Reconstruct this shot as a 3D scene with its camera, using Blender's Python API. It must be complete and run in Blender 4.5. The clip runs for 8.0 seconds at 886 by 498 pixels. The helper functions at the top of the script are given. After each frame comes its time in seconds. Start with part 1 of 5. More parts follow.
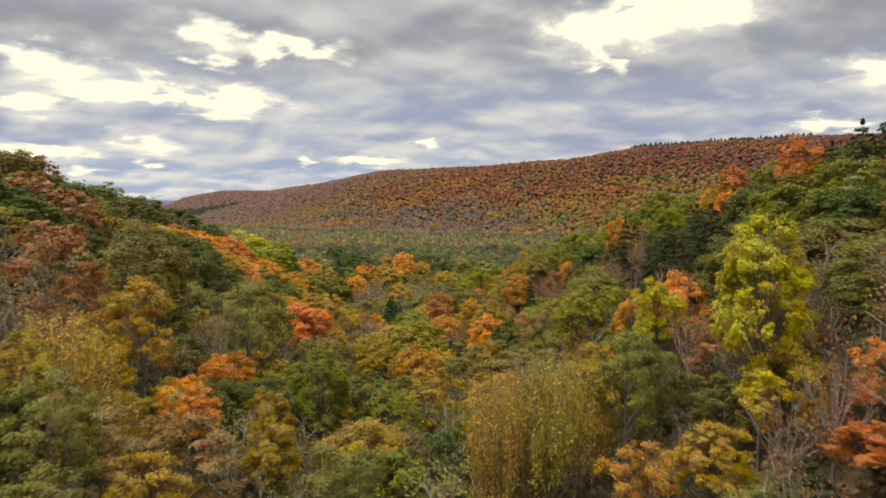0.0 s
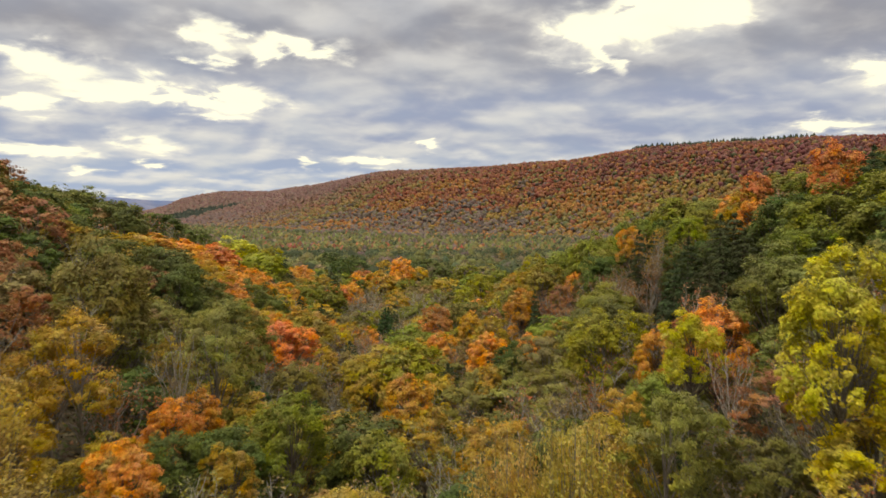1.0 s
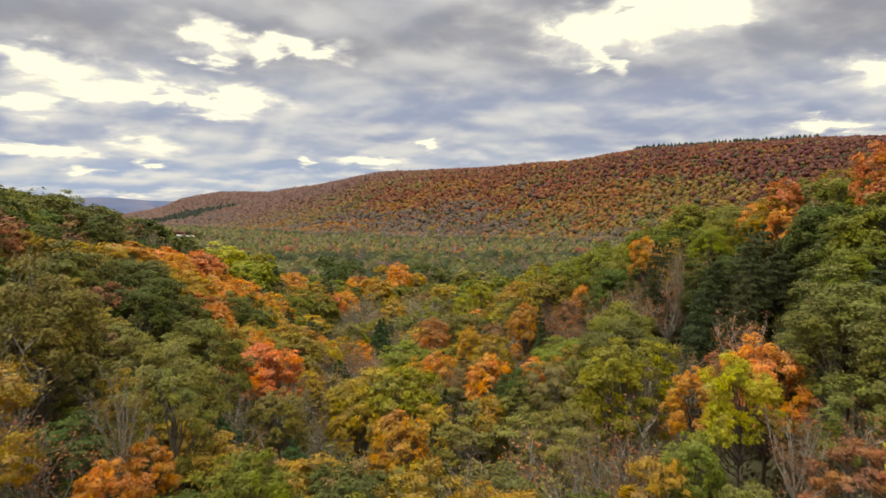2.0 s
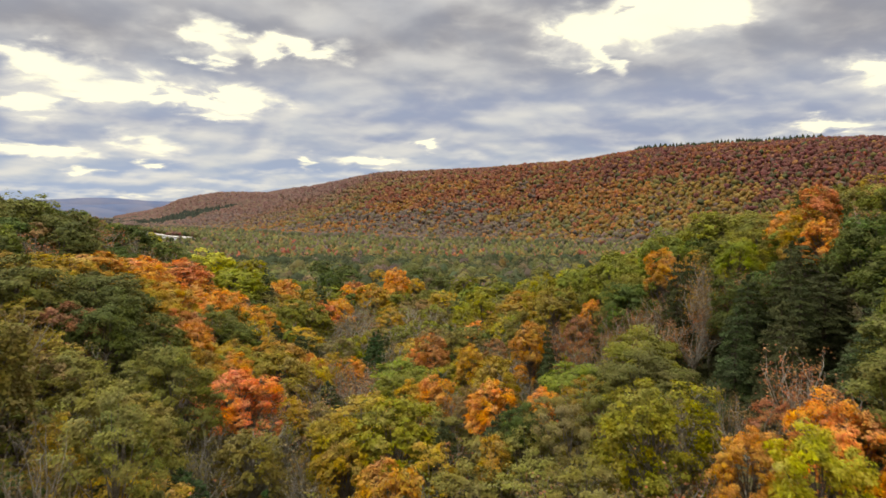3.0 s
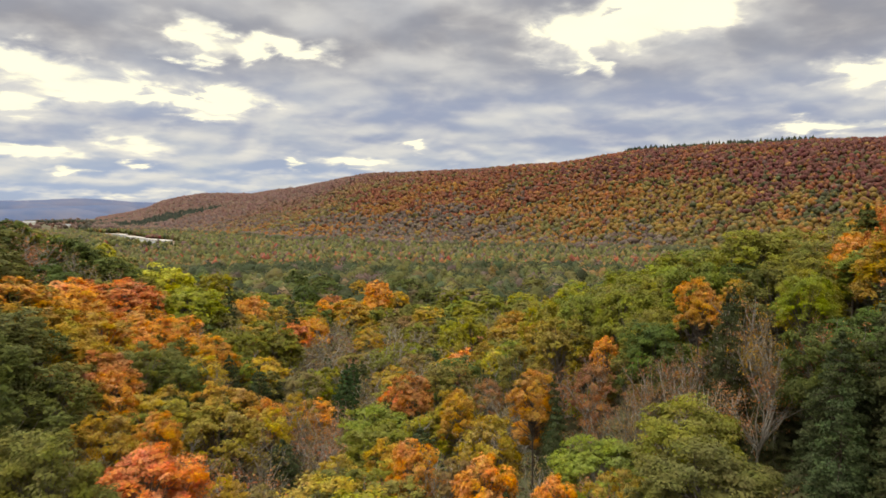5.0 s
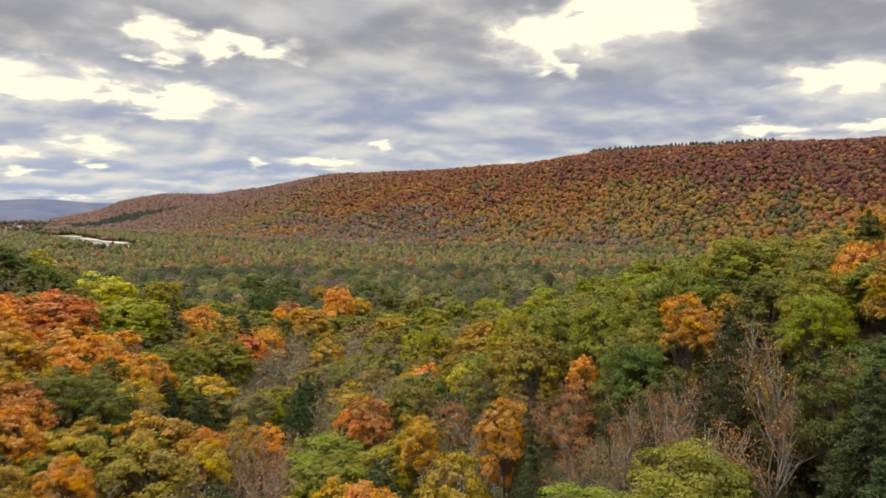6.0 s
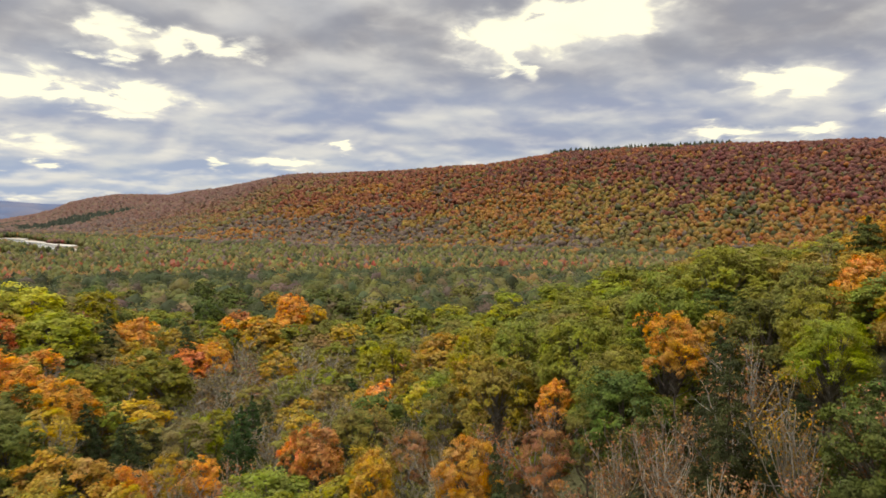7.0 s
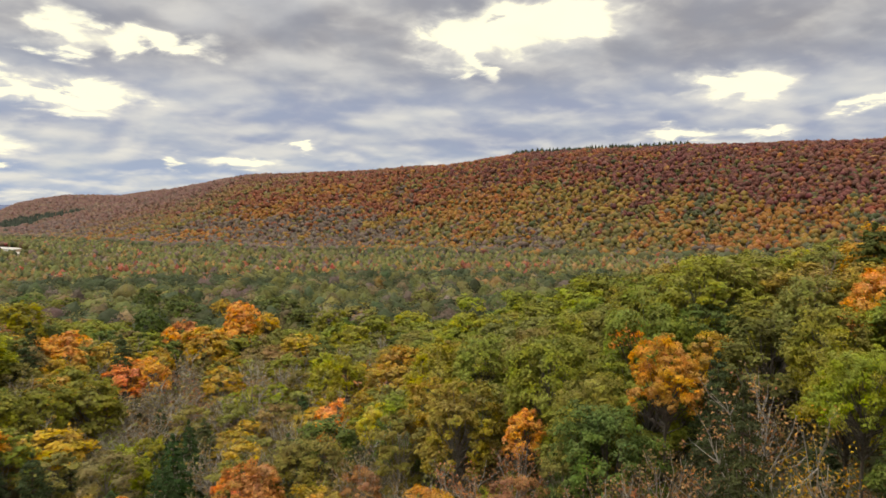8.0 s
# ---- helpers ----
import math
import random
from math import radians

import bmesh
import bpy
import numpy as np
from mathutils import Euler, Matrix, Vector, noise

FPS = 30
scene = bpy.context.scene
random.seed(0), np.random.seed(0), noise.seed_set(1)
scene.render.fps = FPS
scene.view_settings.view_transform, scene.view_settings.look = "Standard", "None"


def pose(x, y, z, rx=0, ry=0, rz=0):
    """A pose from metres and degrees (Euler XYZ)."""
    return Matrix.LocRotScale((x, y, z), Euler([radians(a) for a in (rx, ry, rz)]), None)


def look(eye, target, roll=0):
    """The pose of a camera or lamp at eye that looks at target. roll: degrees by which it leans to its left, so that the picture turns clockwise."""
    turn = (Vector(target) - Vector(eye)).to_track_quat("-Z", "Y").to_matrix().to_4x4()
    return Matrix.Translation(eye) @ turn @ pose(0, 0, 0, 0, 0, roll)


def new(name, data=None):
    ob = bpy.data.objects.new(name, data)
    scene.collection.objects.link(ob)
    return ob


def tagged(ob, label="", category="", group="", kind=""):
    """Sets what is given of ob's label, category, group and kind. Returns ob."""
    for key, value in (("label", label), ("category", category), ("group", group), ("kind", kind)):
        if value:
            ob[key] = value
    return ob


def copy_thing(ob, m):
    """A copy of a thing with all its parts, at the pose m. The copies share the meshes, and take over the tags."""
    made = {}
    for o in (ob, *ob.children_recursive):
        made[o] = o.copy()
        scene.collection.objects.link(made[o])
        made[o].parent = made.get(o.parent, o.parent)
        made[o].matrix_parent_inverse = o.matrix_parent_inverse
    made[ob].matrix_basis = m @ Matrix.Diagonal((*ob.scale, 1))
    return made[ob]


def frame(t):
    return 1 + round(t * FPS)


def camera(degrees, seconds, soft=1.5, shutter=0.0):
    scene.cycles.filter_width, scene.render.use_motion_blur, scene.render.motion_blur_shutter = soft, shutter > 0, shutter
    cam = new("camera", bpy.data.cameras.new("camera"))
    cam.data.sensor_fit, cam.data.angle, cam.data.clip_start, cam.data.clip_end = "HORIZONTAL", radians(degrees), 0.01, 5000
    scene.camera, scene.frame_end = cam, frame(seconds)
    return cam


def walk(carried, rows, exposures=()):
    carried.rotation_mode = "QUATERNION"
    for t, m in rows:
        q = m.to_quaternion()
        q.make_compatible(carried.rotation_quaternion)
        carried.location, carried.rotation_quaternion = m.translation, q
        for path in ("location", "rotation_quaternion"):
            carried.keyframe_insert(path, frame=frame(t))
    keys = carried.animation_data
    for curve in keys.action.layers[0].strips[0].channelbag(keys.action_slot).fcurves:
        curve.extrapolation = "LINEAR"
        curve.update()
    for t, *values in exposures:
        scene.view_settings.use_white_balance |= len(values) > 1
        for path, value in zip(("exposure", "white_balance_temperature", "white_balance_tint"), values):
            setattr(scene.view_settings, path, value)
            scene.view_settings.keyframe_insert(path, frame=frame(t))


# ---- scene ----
cam = camera(66.6, 8.0, 1.6, 0.42)
METRES, EYE, TILT, LEAN, TURN = 95.0, 100.0, -3.4, 0.0, 0.0
ROWS = [
    (0.0, 0.0, 0.0, 0.0, 0.0, 0.0, -0.0),
    (0.5, 0.0029, 0.0595, 0.0131, -0.0, -0.0, -0.0),
    (1.0, 0.0056, 0.1196, 0.0251, -0.01, 0.02, -0.03),
    (1.5, 0.0085, 0.18, 0.0369, -0.02, 0.04, -0.06),
    (3.0, 0.0158, 0.364, 0.0724, -0.03, 0.04, -0.04),
    (3.5, 0.0184, 0.4265, 0.0839, -0.03, 0.05, -0.04),
    (4.0, 0.0211, 0.4896, 0.0957, -0.03, 0.06, -0.05),
    (5.5, 0.032, 0.6777, 0.1245, -2.3, 0.13, 0.09),
    (6.0, 0.0392, 0.7392, 0.1321, -3.94, 0.15, 0.21),
    (6.5, 0.0481, 0.8, 0.1398, -5.55, 0.17, 0.34),
    (7.0, 0.0587, 0.8603, 0.1473, -7.16, 0.19, 0.45),
    (7.5, 0.0711, 0.9209, 0.1544, -8.76, 0.19, 0.58),
    (8.0, 0.0851, 0.9807, 0.161, -10.36, 0.2, 0.71),
]
walk(cam, [(t, pose(0, 0, EYE, TILT, LEAN, TURN) @ pose(METRES * x, METRES * y, METRES * z, 90 + pitch, roll, yaw)) for t, x, y, z, yaw, pitch, roll in ROWS])

# ---- sky and sun ----
SUN_AZ, SUN_EL = -75.0, 56.0   # degrees to the right of the way ahead, and up
scene.view_settings.exposure = 0.07

world = bpy.data.worlds.new("sky")
scene.world = world
world.use_nodes = True
wn, wl = world.node_tree.nodes, world.node_tree.links
wn.clear()


def wmath(op, a, b=None, c=None, clamp=False):
    n = wn.new("ShaderNodeMath")
    n.operation, n.use_clamp = op, clamp
    for i, v in enumerate((a, b, c)):
        if v is None:
            continue
        if isinstance(v, (int, float)):
            n.inputs[i].default_value = v
        else:
            wl.new(v, n.inputs[i])
    return n.outputs[0]


def wmix(fac, a, b):
    n = wn.new("ShaderNodeMix")
    n.data_type = "RGBA"
    for s, v in ((n.inputs[0], fac), (n.inputs[6], a), (n.inputs[7], b)):
        if isinstance(v, (int, float)):
            s.default_value = v
        elif isinstance(v, tuple):
            s.default_value = (*v, 1)
        else:
            wl.new(v, s)
    return n.outputs[2]


def wstep(v, lo, hi):
    n = wn.new("ShaderNodeMapRange")
    n.interpolation_type = "SMOOTHSTEP"
    wl.new(v, n.inputs[0])
    n.inputs[1].default_value, n.inputs[2].default_value = lo, hi
    return n.outputs[0]


def wnoise(vec, scale, detail, rough, dist=0.0):
    n = wn.new("ShaderNodeTexNoise")
    wl.new(vec, n.inputs["Vector"])
    n.inputs["Scale"].default_value, n.inputs["Detail"].default_value = scale, detail
    n.inputs["Roughness"].default_value, n.inputs["Distortion"].default_value = rough, dist
    return n.outputs[0]


tc = wn.new("ShaderNodeTexCoord")
sep = wn.new("ShaderNodeSeparateXYZ")
wl.new(tc.outputs["Generated"], sep.inputs[0])
DX, DY, DZ = sep.outputs
AZ = wmath("MULTIPLY", wmath("ARCTAN2", DX, DY), 57.2958)
EL = wmath("MULTIPLY", wmath("ARCSINE", DZ), 57.2958)
# the cloud deck: a flat layer overhead, so that its rolls close up towards the horizon
deck = wmath("ADD", wmath("MAXIMUM", DZ, 0.0), 0.22)
comb = wn.new("ShaderNodeCombineXYZ")
wl.new(wmath("DIVIDE", DX, deck), comb.inputs[0])
wl.new(wmath("DIVIDE", DY, deck), comb.inputs[1])
CV = comb.outputs[0]


def beyond(by):
    """The deck a little further out, to tell the near side of a roll from its far side."""
    n = wn.new("ShaderNodeVectorMath")
    wl.new(CV, n.inputs[0])
    n.inputs[1].default_value = (0.05 * by, by, 0.0)
    return n.outputs[0]


big = wnoise(CV, 0.8, 3, 0.5, 0.3)
rolls = wnoise(CV, 2.1, 4, 0.42, 0.25)
mid = wnoise(CV, 4.2, 4, 0.45, 0.25)
fine = wnoise(CV, 10.0, 4, 0.5, 0.3)
# the upper edge of each roll catches the light, its underside is dull
relief = wmath("SUBTRACT", rolls, wnoise(beyond(0.12), 2.1, 4, 0.42, 0.25))
relief2 = wmath("SUBTRACT", mid, wnoise(beyond(0.06), 4.2, 4, 0.45, 0.25))
# edges of the breaks are ragged: their place is shaken by noise
lift = wstep(EL, 1.0, 13.0)
shake = wmath("ADD", 0.35, wmath("MULTIPLY", lift, 0.65))
AZW = wmath("ADD", AZ, wmath("MULTIPLY", wmath("SUBTRACT", wnoise(CV, 6.0, 5, 0.55, 0.4), 0.5), wmath("MULTIPLY", shake, 11.0)))
ELW = wmath("ADD", EL, wmath("MULTIPLY", wmath("SUBTRACT", wnoise(beyond(7.3), 5.5, 5, 0.55, 0.4), 0.5), wmath("MULTIPLY", shake, 4.6)))


def gap(total, az, el, raz, rel, power=1.0):
    """A break in the clouds at a bearing and a height in degrees."""
    a = wmath("DIVIDE", wmath("SUBTRACT", AZW, az), raz)
    e = wmath("DIVIDE", wmath("SUBTRACT", ELW, el), rel)
    q = wmath("ADD", wmath("MULTIPLY", a, a), wmath("MULTIPLY", e, e))
    g = wmath("MULTIPLY", wmath("POWER", 2.718, wmath("MULTIPLY", wmath("POWER", q, 1.3), -0.75)), power)
    return wmath("ADD", total, g)


thinning = wmath("MULTIPLY", wmath("SUBTRACT", mid, 0.5), wmath("ADD", 0.5, wmath("MULTIPLY", wstep(EL, 7.0, 2.5), 1.1)))
breaks = wmath("ADD", thinning, wmath("MULTIPLY", wmath("SUBTRACT", fine, 0.5), 0.45))
for g in ((15.7, 14.9, 5.6, 1.7, 1.0), (20.6, 15.6, 4.2, 1.1, 0.9), (11.8, 13.5, 2.4, 1.4, 0.7), (13.6, 11.9, 0.9, 1.0, 0.6), (15.0, 15.5, 1.1, 0.35, -0.8),
          (-18.8, 13.5, 2.0, 1.0, 0.9), (-18.9, 11.6, 1.1, 0.5, 0.8), (-12.2, 12.9, 3.8, 0.6, 0.85), (-30.8, 10.6, 3.2, 0.8, 0.9),
          (-25.8, 9.0, 5.0, 0.9, 0.9), (-21.0, 8.6, 3.0, 0.5, 0.5), (-16.6, 8.5, 3.4, 0.7, 0.85), (-18.6, 7.2, 1.7, 0.45, 0.8), (-31.2, 7.4, 2.2, 0.7, 0.9)):
    breaks = gap(breaks, *g)
for g in ((-23.4, 5.2, 2.2, 0.8, 0.75), (-30.8, 4.2, 3.4, 0.4, 0.85), (-27.8, 2.75, 1.3, 0.22, 0.8), (-23.2, 3.4, 0.9, 0.25, 0.8), (-11.2, 3.95, 0.7, 0.5, 0.85), (-5.8, 4.0, 3.2, 0.35, 0.9),
          (-1.4, 5.4, 0.8, 0.35, 0.8), (34.3, 9.5, 2.9, 1.1, 1.0), (41.4, 7.8, 1.6, 0.5, 0.9), (29.6, 6.1, 3.2, 0.5, 0.95), (35.8, 5.9, 1.8, 0.35, 0.8), (-21.0, 1.2, 8.0, 0.25, 0.45)):
    breaks = gap(breaks, *g)
# further breaks in the rest of the sky, all round and overhead
rest = wmath("MULTIPLY", wstep(EL, 19.0, 30.0), wstep(big, 0.46, 0.66))
breaks = wmath("ADD", breaks, rest)
OPEN = wstep(breaks, 0.34, 0.72)
EDGE = wstep(breaks, -0.05, 0.5)
tone = wmath("ADD", 0.5, wmath("ADD", wmath("MULTIPLY", wmath("SUBTRACT", rolls, 0.5), 0.85), wmath("MULTIPLY", wmath("SUBTRACT", fine, 0.5), 0.16)))
tone = wmath("ADD", tone, wmath("ADD", wmath("MULTIPLY", relief, 0.95), wmath("MULTIPLY", relief2, 0.55)))
# thicker, duller cloud under the large break
tone = gap(gap(tone, 23.0, 8.6, 13.0, 2.6, -0.17), -28.0, 14.0, 8.0, 2.2, -0.16)
high = wmix(wstep(tone, 0.20, 0.84), (0.315, 0.31, 0.335), (0.57, 0.56, 0.55))
blue_grey = wmix(wstep(tone, 0.17, 0.83), (0.33, 0.365, 0.48), (0.66, 0.65, 0.62))
low = wmix(wstep(tone, 0.28, 0.86), (0.37, 0.445, 0.59), (0.71, 0.695, 0.645))
body = wmix(wstep(EL, 13.5, 8.0), high, blue_grey)
body = wmix(wstep(EL, 6.5, 1.5), body, low)
body = wmix(wstep(EL, 19.0, 32.0), body, (0.46, 0.45, 0.45))
body = wmix(wmath("MULTIPLY", EDGE, 0.7), body, (0.84, 0.80, 0.70))
clouds = wmix(OPEN, body, (1.12, 1.06, 0.78))
sky = wn.new("ShaderNodeTexSky")
sky.sky_type, sky.sun_disc = "NISHITA", False
sky.sun_elevation, sky.sun_rotation = radians(SUN_EL), radians(SUN_AZ)
blue = wn.new("ShaderNodeVectorMath")
blue.operation = "SCALE"
wl.new(sky.outputs[0], blue.inputs[0])
blue.inputs[3].default_value = 0.10
thin = wmath("MULTIPLY", wstep(mid, 0.62, 0.3), 0.10)
full = wmix(thin, clouds, blue.outputs[0])
bg = wn.new("ShaderNodeBackground")
wl.new(full, bg.inputs[0])
# an overcast sky is some three times brighter overhead than low down
wl.new(wmath("ADD", 1.0, wmath("MULTIPLY", wstep(EL, 19.0, 70.0), 2.5)), bg.inputs[1])
wo = wn.new("ShaderNodeOutputWorld")
wl.new(bg.outputs[0], wo.inputs[0])

sun = new("sun", bpy.data.lights.new("sun", "SUN"))
sun.data.energy, sun.data.angle, sun.data.color = 2.2, radians(16), (1.0, 0.95, 0.86)
sa, se = radians(SUN_AZ), radians(SUN_EL)
sun.matrix_world = look((0, 0, 400), (-400 * math.sin(sa) * math.cos(se), -400 * math.cos(sa) * math.cos(se), 400 - 400 * math.sin(se)))


# ---- materials ----
class Nodes:
    """Short ways to write a node material."""

    def __init__(self, name):
        self.mat = bpy.data.materials.new(name)
        self.mat.use_nodes = True
        self.t = self.mat.node_tree
        self.t.nodes.clear()
        self.out = self.t.nodes.new("ShaderNodeOutputMaterial")

    def add(self, kind, **values):
        n = self.t.nodes.new(kind)
        for k, v in values.items():
            self.put(n.inputs[k], v)
        return n

    def put(self, socket, v):
        if hasattr(v, "is_output"):
            self.t.links.new(v, socket)
        elif isinstance(v, tuple) and len(v) == 3 and socket.type == "RGBA":
            socket.default_value = (*v, 1)
        else:
            socket.default_value = v

    def math(self, op, a, b=0.0):
        n = self.t.nodes.new("ShaderNodeMath")
        n.operation = op
        self.put(n.inputs[0], a), self.put(n.inputs[1], b)
        return n.outputs[0]

    def mix(self, fac, a, b, blend="MIX"):
        n = self.t.nodes.new("ShaderNodeMix")
        n.data_type, n.blend_type = "RGBA", blend
        for i, v in ((0, fac), (6, a), (7, b)):
            self.put(n.inputs[i], v)
        return n.outputs[2]

    def noise(self, vec, scale, detail=3, rough=0.55):
        return self.add("ShaderNodeTexNoise", Vector=vec, Scale=scale, Detail=detail, Roughness=rough).outputs[0]

    def span(self, v, lo, hi, a=0.0, b=1.0):
        n = self.t.nodes.new("ShaderNodeMapRange")
        self.put(n.inputs[0], v)
        for i, w in ((1, lo), (2, hi), (3, a), (4, b)):
            n.inputs[i].default_value = w
        return n.outputs[0]


def leaf_material(name, colour_of, clear=0.22, patch=0.35, per_leaf=1.0):
    m = Nodes(name)
    co = m.add("ShaderNodeTexCoord").outputs["Object"]
    geo = m.add("ShaderNodeNewGeometry")
    c = colour_of(m)
    # patches where the leaves have turned more or less
    hsv = m.add("ShaderNodeHueSaturation", Color=c, Hue=m.span(m.noise(geo.outputs["Position"], 0.45, 2), 0.3, 0.7, 0.5 - 0.05 * patch, 0.5 + 0.035 * patch),
                Value=m.span(m.noise(geo.outputs["Position"], 0.8, 3), 0.25, 0.75, 0.78, 1.2), Saturation=m.span(m.noise(co, 0.3, 2), 0.3, 0.7, 0.85, 1.12)).outputs[0]
    if per_leaf:
        r = geo.outputs["Random Per Island"]
        hsv = m.add("ShaderNodeHueSaturation", Color=hsv, Hue=m.span(r, 0, 1, 0.485, 0.515), Value=m.span(m.math("FRACT", m.math("MULTIPLY", r, 37.0)), 0, 1, 1 - 0.26 * per_leaf, 1 + 0.24 * per_leaf), Saturation=1.0).outputs[0]
    p = m.add("ShaderNodeBsdfPrincipled", Roughness=0.62)
    m.put(p.inputs["Base Color"], hsv)
    p.inputs["Specular IOR Level"].default_value = 0.06
    tr = m.add("ShaderNodeBsdfTranslucent", Color=hsv)
    mx = m.add("ShaderNodeMixShader", Fac=clear)
    m.put(mx.inputs[1], p.outputs[0]), m.put(mx.inputs[2], tr.outputs[0])
    m.put(m.out.inputs[0], mx.outputs[0])
    return m.mat


LEAF = leaf_material("autumn_leaves", lambda m: m.add("ShaderNodeObjectInfo").outputs["Color"])


def attribute(m):
    n = m.add("ShaderNodeAttribute")
    n.attribute_name = "leaf_colour"
    return n.outputs["Color"]


FAR_LEAF = leaf_material("woodland_leaves", attribute, 0.25, 0.3, 0.5)


def bark_material():
    m = Nodes("bark")
    co = m.add("ShaderNodeTexCoord").outputs["Object"]
    mp = m.add("ShaderNodeMapping", Vector=co, Scale=(5.0, 5.0, 0.9)).outputs[0]
    n1, n2 = m.noise(mp, 2.0, 5, 0.65), m.noise(co, 0.6, 3)
    tint = m.add("ShaderNodeObjectInfo").outputs["Color"]
    c = m.mix(m.span(n1, 0.3, 0.7), (0.35, 0.33, 0.3), (1.2, 1.15, 1.1))
    c = m.mix(1.0, tint, c, "MULTIPLY")
    c = m.mix(m.span(n2, 0.5, 0.75, 0.0, 0.5), c, (0.11, 0.12, 0.08))
    b = m.add("ShaderNodeBump", Strength=0.6, Distance=0.03, Height=n1).outputs[0]
    p = m.add("ShaderNodeBsdfPrincipled", Roughness=0.9, Normal=b)
    m.put(p.inputs["Base Color"], c)
    m.put(m.out.inputs[0], p.outputs[0])
    return m.mat


BARK = bark_material()


def ground_material():
    m = Nodes("leaf_litter")
    pos = m.add("ShaderNodeNewGeometry").outputs["Position"]
    a, b, c = m.noise(pos, 0.05, 4), m.noise(pos, 1.3, 5, 0.7), m.noise(pos, 0.008, 3)
    col = m.mix(m.span(a, 0.35, 0.65), (0.07, 0.05, 0.028), (0.13, 0.09, 0.045))
    col = m.mix(m.span(b, 0.35, 0.7), col, (0.17, 0.10, 0.045))
    col = m.mix(m.span(c, 0.45, 0.65), col, (0.09, 0.09, 0.035))
    bump = m.add("ShaderNodeBump", Strength=0.7, Distance=0.3, Height=b).outputs[0]
    p = m.add("ShaderNodeBsdfPrincipled", Roughness=0.95, Normal=bump)
    m.put(p.inputs["Base Color"], col)
    m.put(m.out.inputs[0], p.outputs[0])
    return m.mat


GROUND = ground_material()


# ---- the lie of the land ----
def soft(v, w=8.0):
    return w * np.logaddexp(0, v / w)


ALONG = (-40, 0, 50, 100, 150, 200, 250, 300, 350, 420)
HOLLOW = (90.1, 85.5, 81.1, 74.1, 71.0, 67.4, 65.0, 66.5, 71.8, 71.4)     # tree-top level along the creek
WEST = (0.47, 0.55, 0.60, 0.55, 0.55, 0.45, 0.45, 0.3, 0.04, 0.0)        # steepness of the two sides
EAST = (0.38, 0.5, 0.62, 0.61, 0.60, 0.53, 0.43, 0.12, 0.0, 0.0)
BEARING = (-40, -30, -25.5, -23.4, -22.2, -21.0, -18, -14.3, -10.6, -4.5, 0.8, 10.3, 17, 27.3, 36, 44, 56)
CREST_EL = (-0.72, -0.60, -0.45, -0.05, 0.28, 0.85, 1.45, 1.45, 2.05, 3.3, 3.5, 4.15, 5.1, 5.4, 5.35, 5.3, 5.0)
CREST_D = (3900, 3700, 3480, 3360, 3280, 3210, 3000, 2600, 2200, 1750, 1600, 1450, 1350, 1300, 1270, 1250, 1250)
FOOT_D = (2300, 2000, 1840, 1720, 1650, 1580, 1400, 1200, 1050, 950, 890, 840, 800, 770, 740, 720, 700)
TREE = 15.0


def canopy_near(x, y):
    c = np.interp(y, (0, 100, 200, 300), (-2, -6, -10, -15))
    d = x - c
    w, e = soft(-d - 10), soft(d - 8)
    w, e = 105 - soft(105 - w), 68 - soft(68 - e, 5)
    return np.interp(y, ALONG, HOLLOW) + np.interp(y, ALONG, WEST) * w + np.interp(y, ALONG, EAST) * e


def ridge(x, y):
    d, b = np.hypot(x, y), np.degrees(np.arctan2(x, y))
    foot, crest = np.interp(b, BEARING, FOOT_D), np.interp(b, BEARING, CREST_D)
    top = 100 + crest * np.tan(np.radians(np.interp(b, BEARING, CREST_EL))) - 9 - 56.4
    u = (d - foot) / (crest - foot)
    v = np.clip(u, 0, 1)
    rise = 0.22 * v + 0.78 * v * v * (3 - 2 * v)
    fold = 1 + 0.05 * np.sin(b * 0.9 + 1.0) * np.sin(np.pi * v)
    return np.where(np.abs(b) < 75, top * rise * fold * np.clip(1 - 0.35 * (u - 1), 0.4, 1), 0.0), u


def ground_z(x, y):
    x, y = np.asarray(x, float), np.asarray(y, float)
    r, u = ridge(x, y)
    bumps = 0.8 * np.sin(x * 0.11 + 1.3) * np.sin(y * 0.09) + 0.5 * np.sin(x * 0.31 + y * 0.17)
    return canopy_near(x, y) - TREE + r + bumps


def mesh_of(name, verts, faces, material, smooth=False, colours=None):
    """A mesh from arrays: faces all with the same number of corners."""
    verts, faces = np.asarray(verts, np.float32), np.asarray(faces, np.int32)
    k = faces.shape[1]
    me = bpy.data.meshes.new(name)
    me.vertices.add(len(verts))
    me.vertices.foreach_set("co", verts.ravel())
    me.loops.add(faces.size)
    me.loops.foreach_set("vertex_index", faces.ravel())
    me.polygons.add(len(faces))
    me.polygons.foreach_set("loop_start", np.arange(0, faces.size, k, dtype=np.int32))
    me.polygons.foreach_set("use_smooth", np.full(len(faces), smooth))
    if colours is not None:
        at = me.attributes.new("leaf_colour", "FLOAT_COLOR", "POINT")
        at.data.foreach_set("color", np.hstack([colours, np.ones((len(verts), 1))]).astype(np.float32).ravel())
    me.update(calc_edges=True)
    me.materials.append(material)
    return me


def part(name, mesh, parent, colour=None, label="", kind=""):
    ob = new(name, mesh)
    ob.parent = parent
    if colour is not None:
        ob.color = (*colour, 1)
    return tagged(ob, label, kind=kind)


